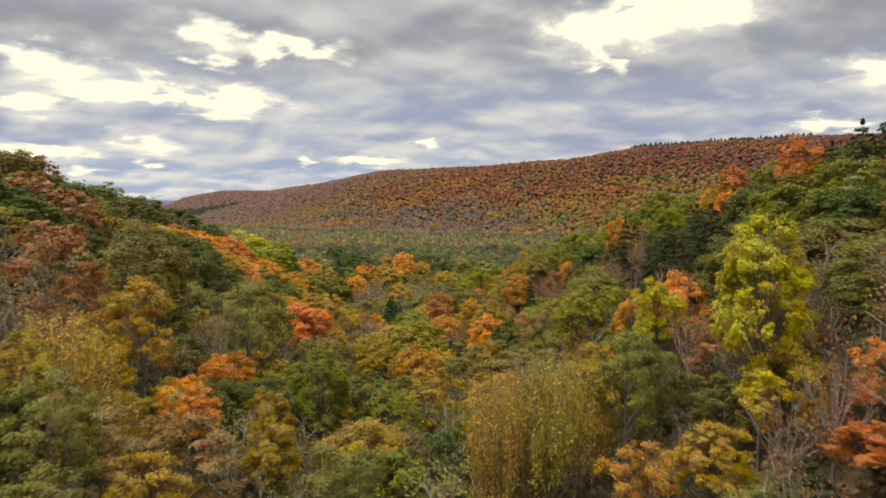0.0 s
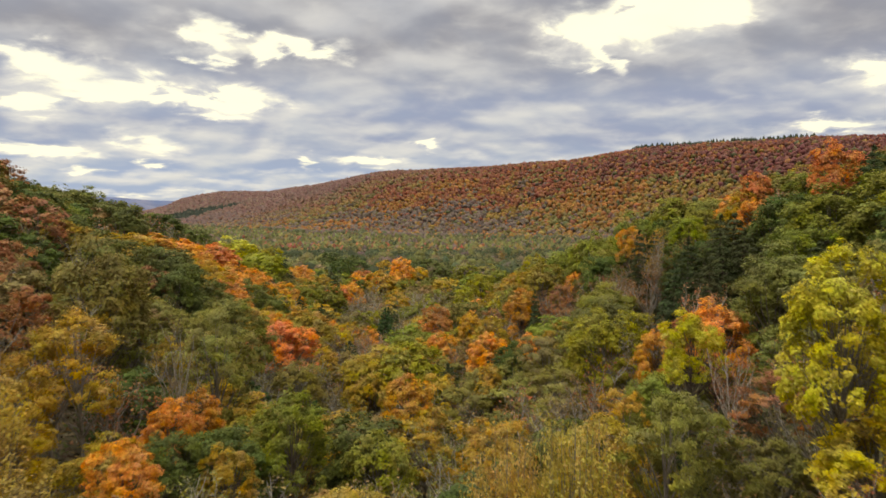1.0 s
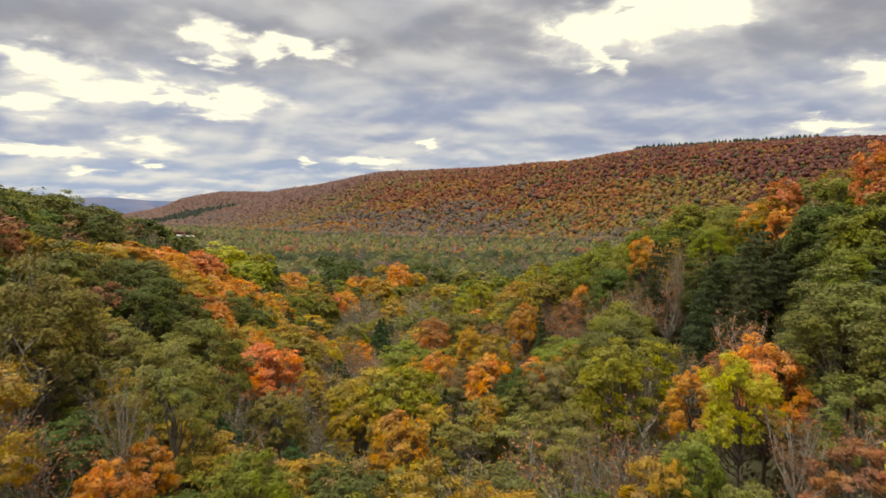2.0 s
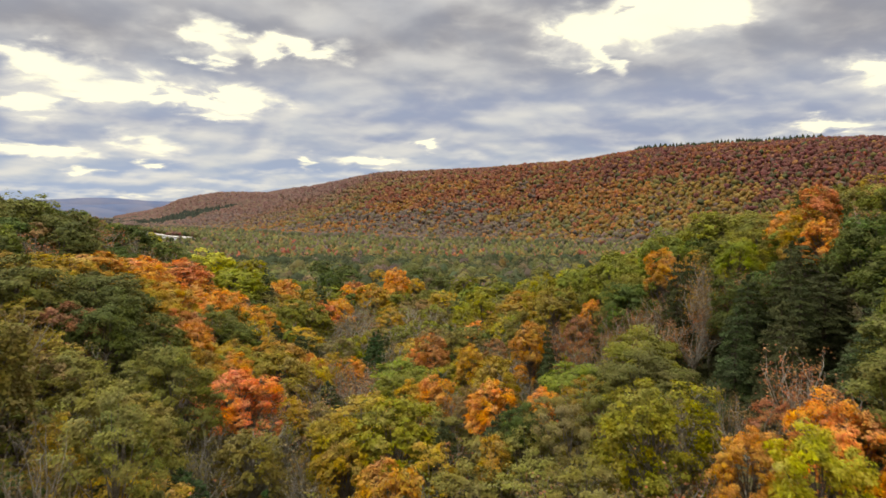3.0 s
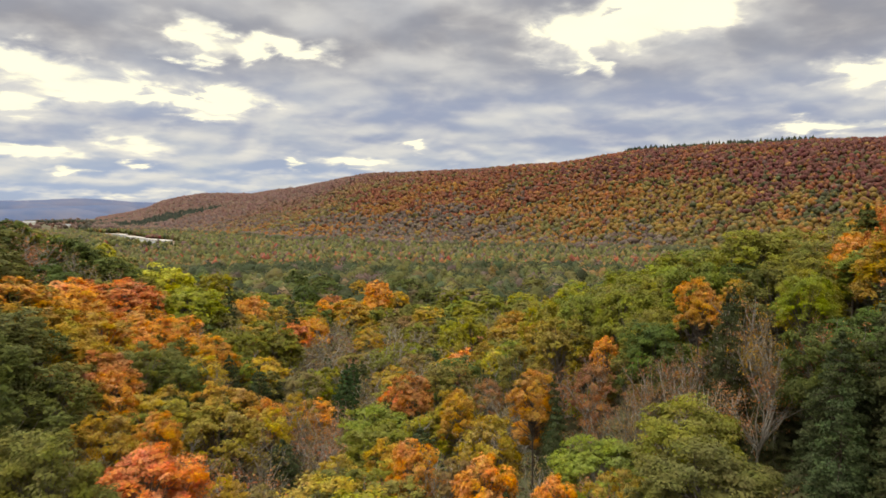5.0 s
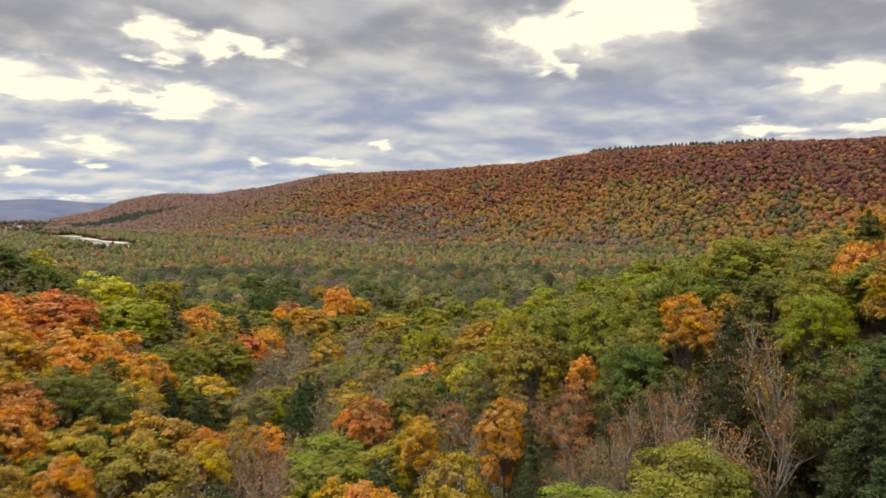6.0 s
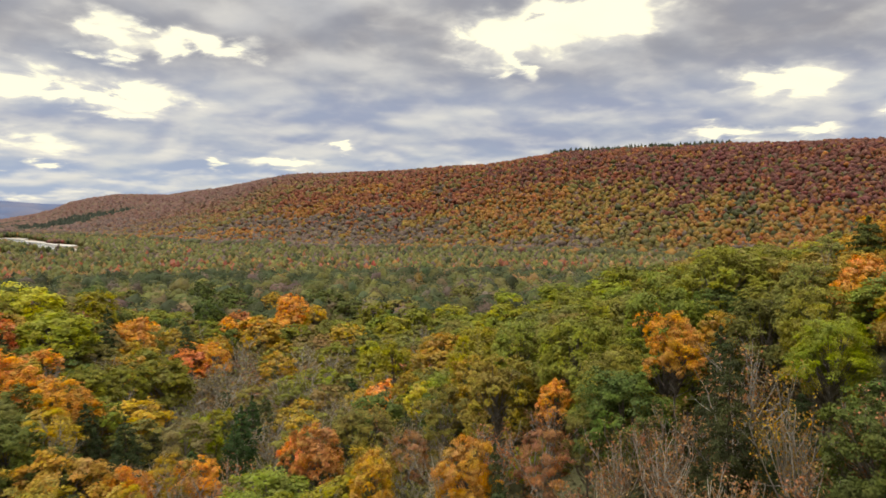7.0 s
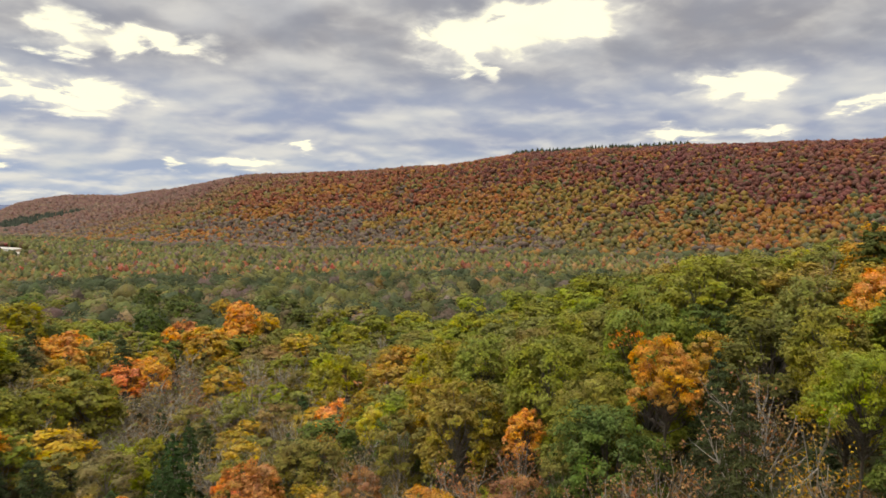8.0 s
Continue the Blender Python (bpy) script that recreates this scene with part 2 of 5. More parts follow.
# one sheet of ground out to the horizon, finer towards the middle
rings = np.concatenate([np.arange(0, 420, 7.0), np.geomspace(420, 4950, 110)])
turns = np.linspace(0, 2 * np.pi, 361)[:-1]
RR, TT = np.meshgrid(rings, turns, indexing="ij")
gx, gy = RR * np.sin(TT), RR * np.cos(TT) + 100 * (RR < 1e9)
gv = np.stack([gx, gy, ground_z(gx, gy)], -1).reshape(-1, 3)
ii, jj = np.meshgrid(np.arange(len(rings) - 1), np.arange(360), indexing="ij")
nj = (jj + 1) % 360
gf = np.stack([ii * 360 + jj, (ii + 1) * 360 + jj, (ii + 1) * 360 + nj, ii * 360 + nj], -1).reshape(-1, 4)[:, ::-1]
tagged(new("ground", mesh_of("ground", gv, gf, GROUND, True)), "wooded valley ground covered in brown leaf litter", "ground", kind="structure")

# ---- trees ----
RNG = np.random.default_rng(7)


def unit(v):
    return v / np.maximum(np.linalg.norm(v, axis=-1, keepdims=True), 1e-6)


def cards(at, normal, size, rng, long=1.5, corners=4):
    """Leaf sprays: one small bent blade with three or four corners at each point."""
    n = len(at)
    a = unit(np.cross(normal, rng.normal(size=(n, 3))))
    b = np.cross(normal, a)
    s = (size * rng.uniform(0.6, 1.35, n))[:, None]
    dip = normal * s * rng.uniform(-0.25, 0.1, n)[:, None]
    if corners == 3:
        v = np.stack([at - a * s * long * 0.5 - b * s * 0.5, at - a * s * long * 0.5 + b * s * 0.5 + dip, at + a * s * long * 0.5], 1).reshape(-1, 3)
        return v, np.arange(3 * n).reshape(-1, 3)
    v = np.stack([at - a * s * long * 0.5, at - b * s * 0.5 + dip, at + a * s * long * 0.5, at + b * s * 0.5 + dip], 1).reshape(-1, 3)
    return v, np.arange(4 * n).reshape(-1, 4)


def tubes(segs, sides=5):
    """Tapered limbs from rows of start, end and the two radii."""
    vs, fs, k = [], [], 0
    ang = np.arange(sides) * 2 * np.pi / sides
    for p, q, r0, r1 in segs:
        p, q = np.asarray(p, float), np.asarray(q, float)
        d = unit((q - p)[None])[0]
        u = unit(np.cross(d, (0.3, 0.9, 0.2) if abs(d[0]) > 0.5 else (0.9, 0.1, 0.3))[None])[0]
        w = np.cross(d, u)
        o = np.cos(ang)[:, None] * u + np.sin(ang)[:, None] * w
        vs += [p + o * r0, q + o * r1]
        fs += [(k + i, k + (i + 1) % sides, k + sides + (i + 1) % sides, k + sides + i) for i in range(sides)]
        k += 2 * sides
    return np.concatenate(vs), np.array(fs)


R0, H0 = 4.5, 16.0


def limbs_to(tips, rng, fork=(0.3, 0.62), trunk=0.24, lean=0.4):
    """A trunk with limbs that run out to the given tips, each with a bend."""
    top = np.array([rng.normal() * lean, rng.normal() * lean, H0 * 0.8])
    stem = [np.zeros(3), np.array([0.1 * rng.normal(), 0.1 * rng.normal(), H0 * 0.3]), 0.55 * top + rng.normal(size=3) * 0.15, top]
    segs = [(stem[i] - (0, 0, 13.0 if i == 0 else 0), stem[i + 1], trunk * (1 - 0.28 * i), trunk * (1 - 0.28 * (i + 1))) for i in range(3)]
    out = []
    for t in tips:
        h = np.clip(t[2] * rng.uniform(*fork) + 1.0, H0 * 0.22, H0 * 0.75)
        base = np.array([np.interp(h, [s[2] for s in stem], [s[i] for s in stem]) for i in range(3)])
        midp = base * 0.45 + t * 0.55 + np.array([0, 0, -0.5]) + rng.normal(size=3) * 0.25
        out += [(base, midp, 0.085, 0.05), (midp, t, 0.05, 0.016)]
    return segs, out


def broadleaf(seed, boughs, leaves, size, spread=1.0, low=0.32, peak=0.98, corners=3, bough_r=1.7, up=0.25, sprigs=9):
    """A crown of boughs, each of them of many leafy sprigs. Returns the wood and the leaves."""
    rng = np.random.default_rng(seed)
    th = np.arange(boughs) * 2.39996 + rng.normal(size=boughs) * 0.4
    cz = np.clip(1 - 1.7 * (np.arange(boughs) + 0.4) / boughs + rng.normal(size=boughs) * 0.1, -0.75, 0.97)
    depth = rng.uniform(0.72, 1.0, boughs) * (1 + 0.14 * np.sin(2 * th + seed) + 0.10 * np.sin(3 * th + 2.1 * seed))
    rr = np.sqrt(1 - cz ** 2) ** 0.8 * depth * (R0 - 0.55 * bough_r) * spread
    zc, hz = H0 * (low + peak) / 2, H0 * (peak - low) / 2 - 0.5 * bough_r
    c = np.stack([rr * np.cos(th), rr * np.sin(th), zc + cz * hz * (0.8 + 0.2 * depth)], -1)
    br = bough_r * rng.uniform(0.7, 1.3, boughs)
    # sprigs on the outer and upper side of each bough
    own = np.repeat(np.arange(boughs), sprigs)
    d = unit(rng.normal(size=(len(own), 3)) + 0.7 * unit(c - np.array([0, 0, zc - 2.5]))[own] + np.array([0, 0, 0.25]))
    sp = c[own] + d * (br[own] * rng.uniform(0.45, 1.0, len(own)))[:, None] * np.array([1.1, 1.1, 0.68])
    sr = 0.62 * rng.uniform(0.6, 1.5, len(own)) * bough_r / 1.7
    which = rng.integers(0, len(sp), leaves)
    e = unit(rng.normal(size=(leaves, 3)) + np.array([0, 0, 0.25]))
    at = sp[which] + e * (sr[which] * rng.uniform(0.1, 1.25, leaves))[:, None] * np.array([1.15, 1.15, 0.8])
    out = unit(at - np.array([0, 0, zc - 1.5]))
    normal = unit(0.35 * e + 0.5 * d[which] + 0.45 * out + np.array([0, 0, up]) + rng.normal(size=(leaves, 3)) * 0.36)
    lv, lf = cards(at, normal, size, rng, 1.5, corners)
    trunk, limbs = limbs_to(c, rng)
    return tubes(trunk, 6), tubes(limbs + [(c[k], q, 0.03, 0.008) for k, q in zip(own[::3], sp[::3])], 4), (lv, lf)


def around(n, rng, low=-0.6, shake=0.3):
    """n directions spread over the upper part of a ball."""
    k = np.arange(n)
    z = np.clip(1 - (1 - low) * (k + 0.5) / n + rng.normal(size=n) * 0.5 / n ** 0.5 * shake, low, 1)
    a = k * 2.39996 + rng.normal(size=n) * shake
    return np.stack([np.sqrt(1 - z ** 2) * np.cos(a), np.sqrt(1 - z ** 2) * np.sin(a), z], -1)


def padded(seed, boughs, leaves, size, spread=1.0, low=0.3, peak=0.98, corners=3, pad=1.35, flat=0.5, up=0.5, lobe=1.0):
    """A rounded crown of leafy pads in layers: each bough carries a flat spray of sprigs, leafy on top and open beneath."""
    rng = np.random.default_rng(seed)
    b = around(boughs, rng, -0.5, 0.6)
    a = np.arctan2(b[:, 1], b[:, 0])
    reach = rng.uniform(0.74, 1.0, boughs) + lobe * (0.10 * np.sin(2 * a + seed) + 0.07 * np.sin(3 * a + 2.1 * seed) + 0.05 * np.sin(9 * b[:, 2] + seed))
    zc, hz = H0 * (low + peak) / 2, H0 * (peak - low) / 2
    scale = np.array([R0 * spread - 0.55 * pad, R0 * spread - 0.55 * pad, hz - 0.5 * pad * flat])
    c = b * reach[:, None] * scale + np.array([0, 0, zc])
    pr = pad * rng.uniform(0.6, 1.35, boughs)
    # the pads lean outwards
    axis = unit(0.55 * b + np.array([0, 0, 0.8]) + rng.normal(size=(boughs, 3)) * 0.12)
    sprigs = 12
    own = np.repeat(np.arange(boughs), sprigs)
    d = unit(rng.normal(size=(len(own), 3)) + 0.5 * axis[own] + 0.3 * b[own])
    along = (d * axis[own]).sum(1, keepdims=True)
    d = d + axis[own] * along * (flat - 1)
    sp = c[own] + d * (pr[own] * rng.uniform(0.6, 1.05, len(own)))[:, None]
    sr = 0.36 * pr[own] * rng.uniform(0.6, 1.3, len(own))
    chance = sr ** 1.6
    which = rng.choice(len(sp), leaves, p=chance / chance.sum())
    e = unit(rng.normal(size=(leaves, 3)) + 0.55 * axis[own][which])
    far = rng.uniform(0.35, 1.0, leaves) ** 0.6 + rng.exponential(0.09, leaves)
    at = sp[which] + e * (sr[which] * far)[:, None] * np.array([1.1, 1.1, 0.75])
    normal = unit(0.45 * e + 0.35 * d[which] + 0.25 * b[own][which] + np.array([0, 0, up]) + rng.normal(size=at.shape) * 0.30)
    lv, lf = cards(at, normal, size, rng, 1.5, corners)
    trunk, limbs = limbs_to(c - axis * 0.25, rng)
    return tubes(trunk, 6), tubes(limbs, 4), (lv, lf)


def upright(seed, shoots, leaves, size):
    """A slender tree whose shoots all climb steeply, thinly set with leaves to their tips."""
    rng = np.random.default_rng(seed)
    th = np.arange(shoots) * 2.39996 + rng.normal(size=shoots) * 0.3
    out = np.sqrt(rng.uniform(0.02, 1.0, shoots)) * R0 * 0.85
    top = H0 * (1.0 - 0.30 * (out / R0) ** 1.6 - rng.uniform(0, 0.16, shoots))
    tip = np.stack([out * np.cos(th), out * np.sin(th), top], -1)
    foot = np.stack([0.05 * np.cos(th), 0.05 * np.sin(th), H0 * rng.uniform(0.2, 0.5, shoots)], -1)
    bend = foot * 0.5 + tip * 0.5 + np.stack([0.35 * out * np.cos(th), 0.35 * out * np.sin(th), -0.4 + 0 * out], -1)
    segs = []
    for p, m_, q in zip(foot, bend, tip):
        segs += [(p, m_, 0.075, 0.045), (m_, q, 0.045, 0.012)]
    k = rng.integers(0, shoots, leaves)
    f = rng.uniform(0.0, 1.0, leaves)[:, None] ** 0.8
    line = np.where(f < 0.35, foot[k] + (bend[k] - foot[k]) * (0.5 + f / 0.7), bend[k] + (tip[k] - bend[k]) * (f - 0.35) / 0.65)
    clump = np.sin(f[:, 0] * 23 + k * 1.7) * 0.16
    at = line + rng.normal(size=(leaves, 3)) * (0.42 - 0.2 * f + clump[:, None]).clip(0.12, 0.6) * np.array([1, 1, 1.3])
    lv, lf = cards(at, unit(rng.normal(size=(leaves, 3)) + np.array([0, 0, 0.5])), size, rng, 1.4, 3)
    stem = [(np.array([0, 0, -13.0]), np.array([0, 0, H0 * 0.5]), 0.22, 0.13), (np.array([0, 0, H0 * 0.5]), np.array([0.2, 0.1, H0 * 0.95]), 0.13, 0.02)]
    return tubes(stem, 6), tubes(segs, 4), (lv, lf)


def bare(seed, twigs, leaves, size, thick=1.0):
    """A tree that has dropped most leaves: spreading limbs, side branches and many fine twigs."""
    rng = np.random.default_rng(seed)
    n = 13
    th = np.arange(n) * 2.4 + rng.normal(size=n) * 0.3
    r = rng.uniform(0.3, 1.0, n) * (R0 - 0.5)
    tips = np.stack([r * np.cos(th), r * np.sin(th), H0 * (0.97 - 0.36 * (r / R0) ** 1.4 - rng.uniform(0, 0.2, n))], -1)
    stem, limbs = limbs_to(tips, rng, (0.26, 0.5), 0.2, 0.6)
    limbs = [(p, q, a * (0.9 + 0.4 * thick), b * (0.9 + 0.4 * thick)) for p, q, a, b in limbs]
    side = []
    for i in range(64):
        p, q, _, _ = limbs[rng.integers(len(limbs))]
        f = rng.uniform(0.2, 1.0)
        s0 = p * (1 - f) + q * f
        d = unit((0.8 * unit((q - p)[None])[0] + rng.normal(size=3) * 0.55 + np.array([0, 0, 0.25]))[None])[0]
        mid_ = s0 + d * rng.uniform(0.8, 1.6)
        end = mid_ + unit((d + np.array([0, 0, 0.45]) + rng.normal(size=3) * 0.25)[None])[0] * rng.uniform(0.7, 1.5)
        side += [(s0, mid_, 0.034 * thick, 0.022 * thick), (mid_, end, 0.022 * thick, 0.01 * thick)]
    fine_, ends = [], []
    for i in range(twigs):
        p, q, _, _ = side[rng.integers(len(side))]
        f = rng.uniform(0.1, 1.0)
        s0 = p * (1 - f) + q * f
        e = s0 + unit((0.7 * unit((q - p)[None])[0] + rng.normal(size=3) * 0.6 + np.array([0, 0, 0.3]))[None])[0] * rng.uniform(0.5, 1.25)
        fine_.append((s0, e, 0.012 * thick, 0.005 * thick))
        ends.append(e)
    ends = np.array(ends)
    at = ends[rng.integers(0, len(ends), leaves)] + rng.normal(size=(leaves, 3)) * 0.3
    lv, lf = cards(at, unit(rng.normal(size=(leaves, 3)) + np.array([0, 0, 0.6])), size, rng)
    return tubes(stem, 6), tubes(limbs + side, 3), (lv, lf), tubes(fine_, 3)


def conifer(seed, leaves, size, tiers=17, droop=0.3, open_=0.0):
    """A dark evergreen: tiers of boughs that droop from one straight stem."""
    rng = np.random.default_rng(seed)
    segs = []
    at, nor = [], []
    for k in range(tiers):
        f = k / (tiers - 1)
        z = H0 * (0.12 + 0.86 * f)
        reach = R0 * 1.0 * (1 - f) ** 0.62 + 0.2
        m = int(8 - 3 * f)
        for j in range(m):
            a = j * 2 * math.pi / m + k * 1.1 + rng.normal() * 0.2
            L = reach * rng.uniform(0.7, 1.12)
            d = np.array([math.cos(a), math.sin(a), 0.0])
            e = d * L + np.array([0, 0, z - droop * L + rng.normal() * 0.2])
            if f < 0.85:
                segs.append((np.array([0, 0, z]), e, 0.045, 0.01))
            q = max(4, int(leaves / (tiers * 6.5) * (0.35 + 1.3 * (1 - f))))
            t = rng.uniform(0.25 + open_, 1.05, q) ** 0.75
            side = np.array([-d[1], d[0], 0])
            w = rng.normal(size=q) * 0.34 * L ** 0.6 * (1.15 - 0.6 * t)
            p = np.outer(t, e - (0, 0, z)) + (0, 0, z) + np.outer(w, side) + np.outer(-0.25 * np.abs(w) + rng.normal(size=q) * 0.13, (0, 0, 1))
            at.append(p)
            nor.append(unit(np.array([0, 0, 0.9]) + 0.5 * d + rng.normal(size=(q, 3)) * 0.45))
    lv, lf = cards(np.concatenate(at), np.concatenate(nor), size, rng, 2.0)
    return tubes([(np.array([0, 0, -0.9]), np.array([0, 0, H0 * 0.99]), 0.26, 0.03)], 7), tubes(segs, 4), (lv, lf)


SHAPES = {
    "maple": lambda s, n, z, k: padded(s, 62, int(n * 0.95), z, 1.04, 0.28, 1.0, k, 1.08, 0.7, 0.35, 1.3),
    "oak": lambda s, n, z, k: padded(s + 50, 68, n, z, 1.1, 0.26, 0.96, k, 1.2, 0.66, 0.42, 1.0),
    "beech": lambda s, n, z, k: padded(s + 70, 84, n, z, 1.05, 0.18, 0.99, k, 1.05, 0.68, 0.38, 1.2),
    "poplar": lambda s, n, z, k: upright(s + 250, 46, int(n * 0.42), z * 0.95),
    "ash": lambda s, n, z, k: broadleaf(s + 90, 22, int(n * 0.6), z * 0.92, 0.9, 0.3, 1.0, k, 1.4, 0.25, 6),
    "bare": lambda s, n, z, k: bare(s + 130, 300 if n > 9000 else 280 if n > 3000 else 260, int(n * 0.06), z * 0.95, 1.5 if n > 9000 else 1.9 if n > 3000 else 2.7),
    "hemlock": lambda s, n, z, k: conifer(s + 170, int(n * 1.1), z * 0.85),
    "pine": lambda s, n, z, k: conifer(s + 210, int(n * 1.7), z * 0.95, 19, 0.06, 0.0),
}
LEVELS = ((21000, 0.165, 3), (10500, 0.23, 3), (4400, 0.36, 3), (2200, 0.50, 3))   # leaf sprays of a crown, their size in metres, their corners
WOOD = {"maple": (0.16, 0.13, 0.11), "oak": (0.13, 0.11, 0.09), "beech": (0.22, 0.20, 0.18), "ash": (0.24, 0.21, 0.18), "bare": (0.36, 0.335, 0.30), "poplar": (0.26, 0.24, 0.20), "hickory": (0.16, 0.14, 0.12), "cherry": (0.14, 0.105, 0.09), "birch": (0.46, 0.42, 0.37), "hemlock": (0.12, 0.09, 0.07), "pine": (0.13, 0.10, 0.08)}
LOOKS = {   # leaf colour and how a tree of that colour is described
    "green": ((0.202, 0.212, 0.028), "in dense fresh green leaf"),
    "deep": ((0.100, 0.124, 0.028), "in dense dark green leaf"),
    "lime": ((0.265, 0.262, 0.020), "with bright yellow-green leaves"),
    "olive": ((0.205, 0.192, 0.042), "with dull olive-green turning leaves"),
    "moss": ((0.128, 0.138, 0.034), "in dark olive-green leaf"),
    "ochre": ((0.300, 0.222, 0.034), "with dull olive-gold turning leaves"),
    "yellow": ((0.460, 0.385, 0.022), "with bright lemon-yellow autumn leaves"),
    "gold": ((0.405, 0.268, 0.028), "with golden ochre autumn leaves"),
    "straw": ((0.480, 0.325, 0.062), "with thin pale golden autumn leaves"),
    "amber": ((0.470, 0.262, 0.036), "with amber-gold autumn leaves"),
    "orange": ((0.640, 0.298, 0.040), "with bright orange autumn leaves"),
    "red": ((0.560, 0.222, 0.056), "with red-orange autumn leaves"),
    "tan": ((0.250, 0.182, 0.064), "with thin tan-brown leaves"),
    "rust": ((0.360, 0.166, 0.066), "with few rusty pink leaves"),
    "spruce": ((0.052, 0.082, 0.026), "with dense dark green needles"),
    "fir": ((0.070, 0.083, 0.032), "with dark blue-green needles"),
}
NAMES = {"maple": "maple_tree", "oak": "oak_tree", "beech": "beech_tree", "ash": "ash_tree", "bare": "bare_tree", "poplar": "poplar_tree", "hickory": "hickory_tree", "cherry": "cherry_tree", "birch": "birch_tree", "hemlock": "hemlock_tree", "pine": "pine_tree"}
made = {}
spots = []


def in_hollow(x, y):
    """Ground that is looked over on the way, clear of the camera's own line."""
    return abs(math.degrees(math.atan2(x, y + 8))) < 40


def tree(kind, x, y, top, r, look_):
    """One tree that stands on the ground at x, y and reaches up to top."""
    z = float(ground_z(x, y))
    h = float(np.clip(top - z, 5.0, 26.0))
    seen_from = max((110 - top) / 0.44, abs(x - 4) / 0.66, y - 94)   # how near the way comes while the tree is in view
    level = 3 if not in_hollow(x, y) else 0 if seen_from < 68 else 1 if seen_from < 112 else 2 if seen_from < 185 else 3
    variant = int(RNG.integers(3))
    r = max(r, 4.0) if kind == "bare" and 100 < y < 150 else r
    species = kind if variant < 2 else {"oak": "hickory", "bare": "birch", "maple": "cherry"}.get(kind, kind)
    key = (kind, variant, level)
    tall = h / H0 if kind in ("hemlock", "pine", "poplar") else min(h / H0, (1.25 if kind == "beech" else 1.12) * r / R0)   # slim trees stand on a longer stem
    m = pose(x, y, z + h - H0 * tall, 0, 0, RNG.uniform(0, 360)) @ Matrix.Diagonal((r / R0, r / R0 * RNG.uniform(0.9, 1.1), tall, 1))
    colour, words = LOOKS[look_]
    if key in made:
        ob = copy_thing(made[key], m)
        ob.matrix_basis = m
    else:
        stem, limbs, (lv, lf), *twigs = SHAPES[kind](variant + 1, *LEVELS[level])
        ob = new(NAMES[species])
        trunk = part("trunk", mesh_of("trunk", *stem, BARK, True), ob, WOOD[species])
        part("limb_frame", mesh_of("limb_frame", *limbs, BARK, True), trunk, WOOD[species])
        for fine_wood in twigs:
            part("branchwork", mesh_of("branchwork", *fine_wood, BARK, True), trunk, tuple((0.5 if level == 0 else 0.75) * v for v in WOOD[species]), "fine brown twigs", "stuff")
        part("crown", mesh_of("crown", lv, lf, LEAF), ob)
        ob.matrix_basis = m
        made[key] = ob
    kind_word = ("leafless " if species == "birch" else "") + NAMES[species].replace("_", " ")
    tagged(ob, ("tall " if h > 17 else "") + kind_word + " " + words, "tree", "woodland trees")
    j = RNG.uniform(0.84, 1.14)
    for c in ob.children:
        if c.name.startswith("crown"):
            c.color = (colour[0] * j * RNG.uniform(0.88, 1.12), colour[1] * j * RNG.uniform(0.94, 1.06), colour[2] * j, 1)
    spots.append((x, y, r))
    return ob


# trees of the near hollow
for row in (
    ("maple", -27, 65, 83, 3.6, "gold"), ("ash", -32, 71, 93, 4.2, "gold"), ("ash", -41, 71, 99, 5.0, "rust"), ("poplar", -31, 54, 93, 4.6, "straw"),
    ("poplar", -27, 52, 87, 4.0, "straw"), ("poplar", 4.6, 53, 89, 3.6, "straw"), ("poplar", 8.6, 52, 90.5, 3.8, "straw"), ("ash", 15, 54, 90, 3.2, "olive"),
    ("beech", 24.8, 52, 99.5, 3.9, "yellow"), ("maple", -14, 75, 84, 4.0, "green"), ("ash", -27, 92, 90, 5.5, "olive"), ("bare", -28, 83, 90, 4.0, "tan"),
    ("maple", -28.5, 76, 80, 2.6, "orange"), ("maple", -26, 84, 82, 2.4, "orange")):
    tree(*row)
for row in (
    ("beech", 21.2, 96.5, 89.4, 5.4, "lime"),
    ("maple", 60, 114, 112, 3.6, "red"), ("hemlock", 66, 107, 114, 5.4, "fir"), ("hemlock", 58, 101, 107, 4.6, "fir"), ("hemlock", 75, 112, 115, 4.6, "fir"), ("hemlock", 69.5, 106, 114.8, 5.0, "fir"), ("hemlock", 62.5, 109, 111, 4.6, "fir"),
    ("oak", -42, 95, 98, 5.8, "olive"), ("oak", -52, 140, 94, 5.4, "moss"),
    ("hemlock", 37, 105, 95, 4.2, "fir"),):
    tree(*row)
for row in (
    ("ash", 34, 79, 96, 4.8, "moss"), ("bare", 12.5, 82, 83, 3.2, "tan"), ("maple", -11, 121, 75, 3.8, "gold"), ("oak", -103, 190, 107, 6.0, "moss"),
    ("oak", -81, 181, 103, 6.0, "moss"), ("maple", -65, 188, 92, 5.6, "orange"),
    ("maple", -71, 231, 88, 5.0, "red"), ("oak", -48, 131, 92, 5.0, "moss")):
    tree(*row)
for row in (
    ("oak", -47, 253, 76, 5.2, "green"), ("bare", 0, 201, 76, 4.2, "tan"), ("ash", -21, 217, 71, 4.0, "lime"),
    ("hemlock", -17, 228, 70, 3.8, "spruce"), ("maple", 17, 152, 85, 3.2, "amber"), ("hemlock", 19.5, 150, 85, 2.8, "fir"),
    ("bare", 23.5, 143, 84, 4.4, "rust"), ("oak", 34, 151, 92.6, 4.8, "deep")):
    tree(*row)
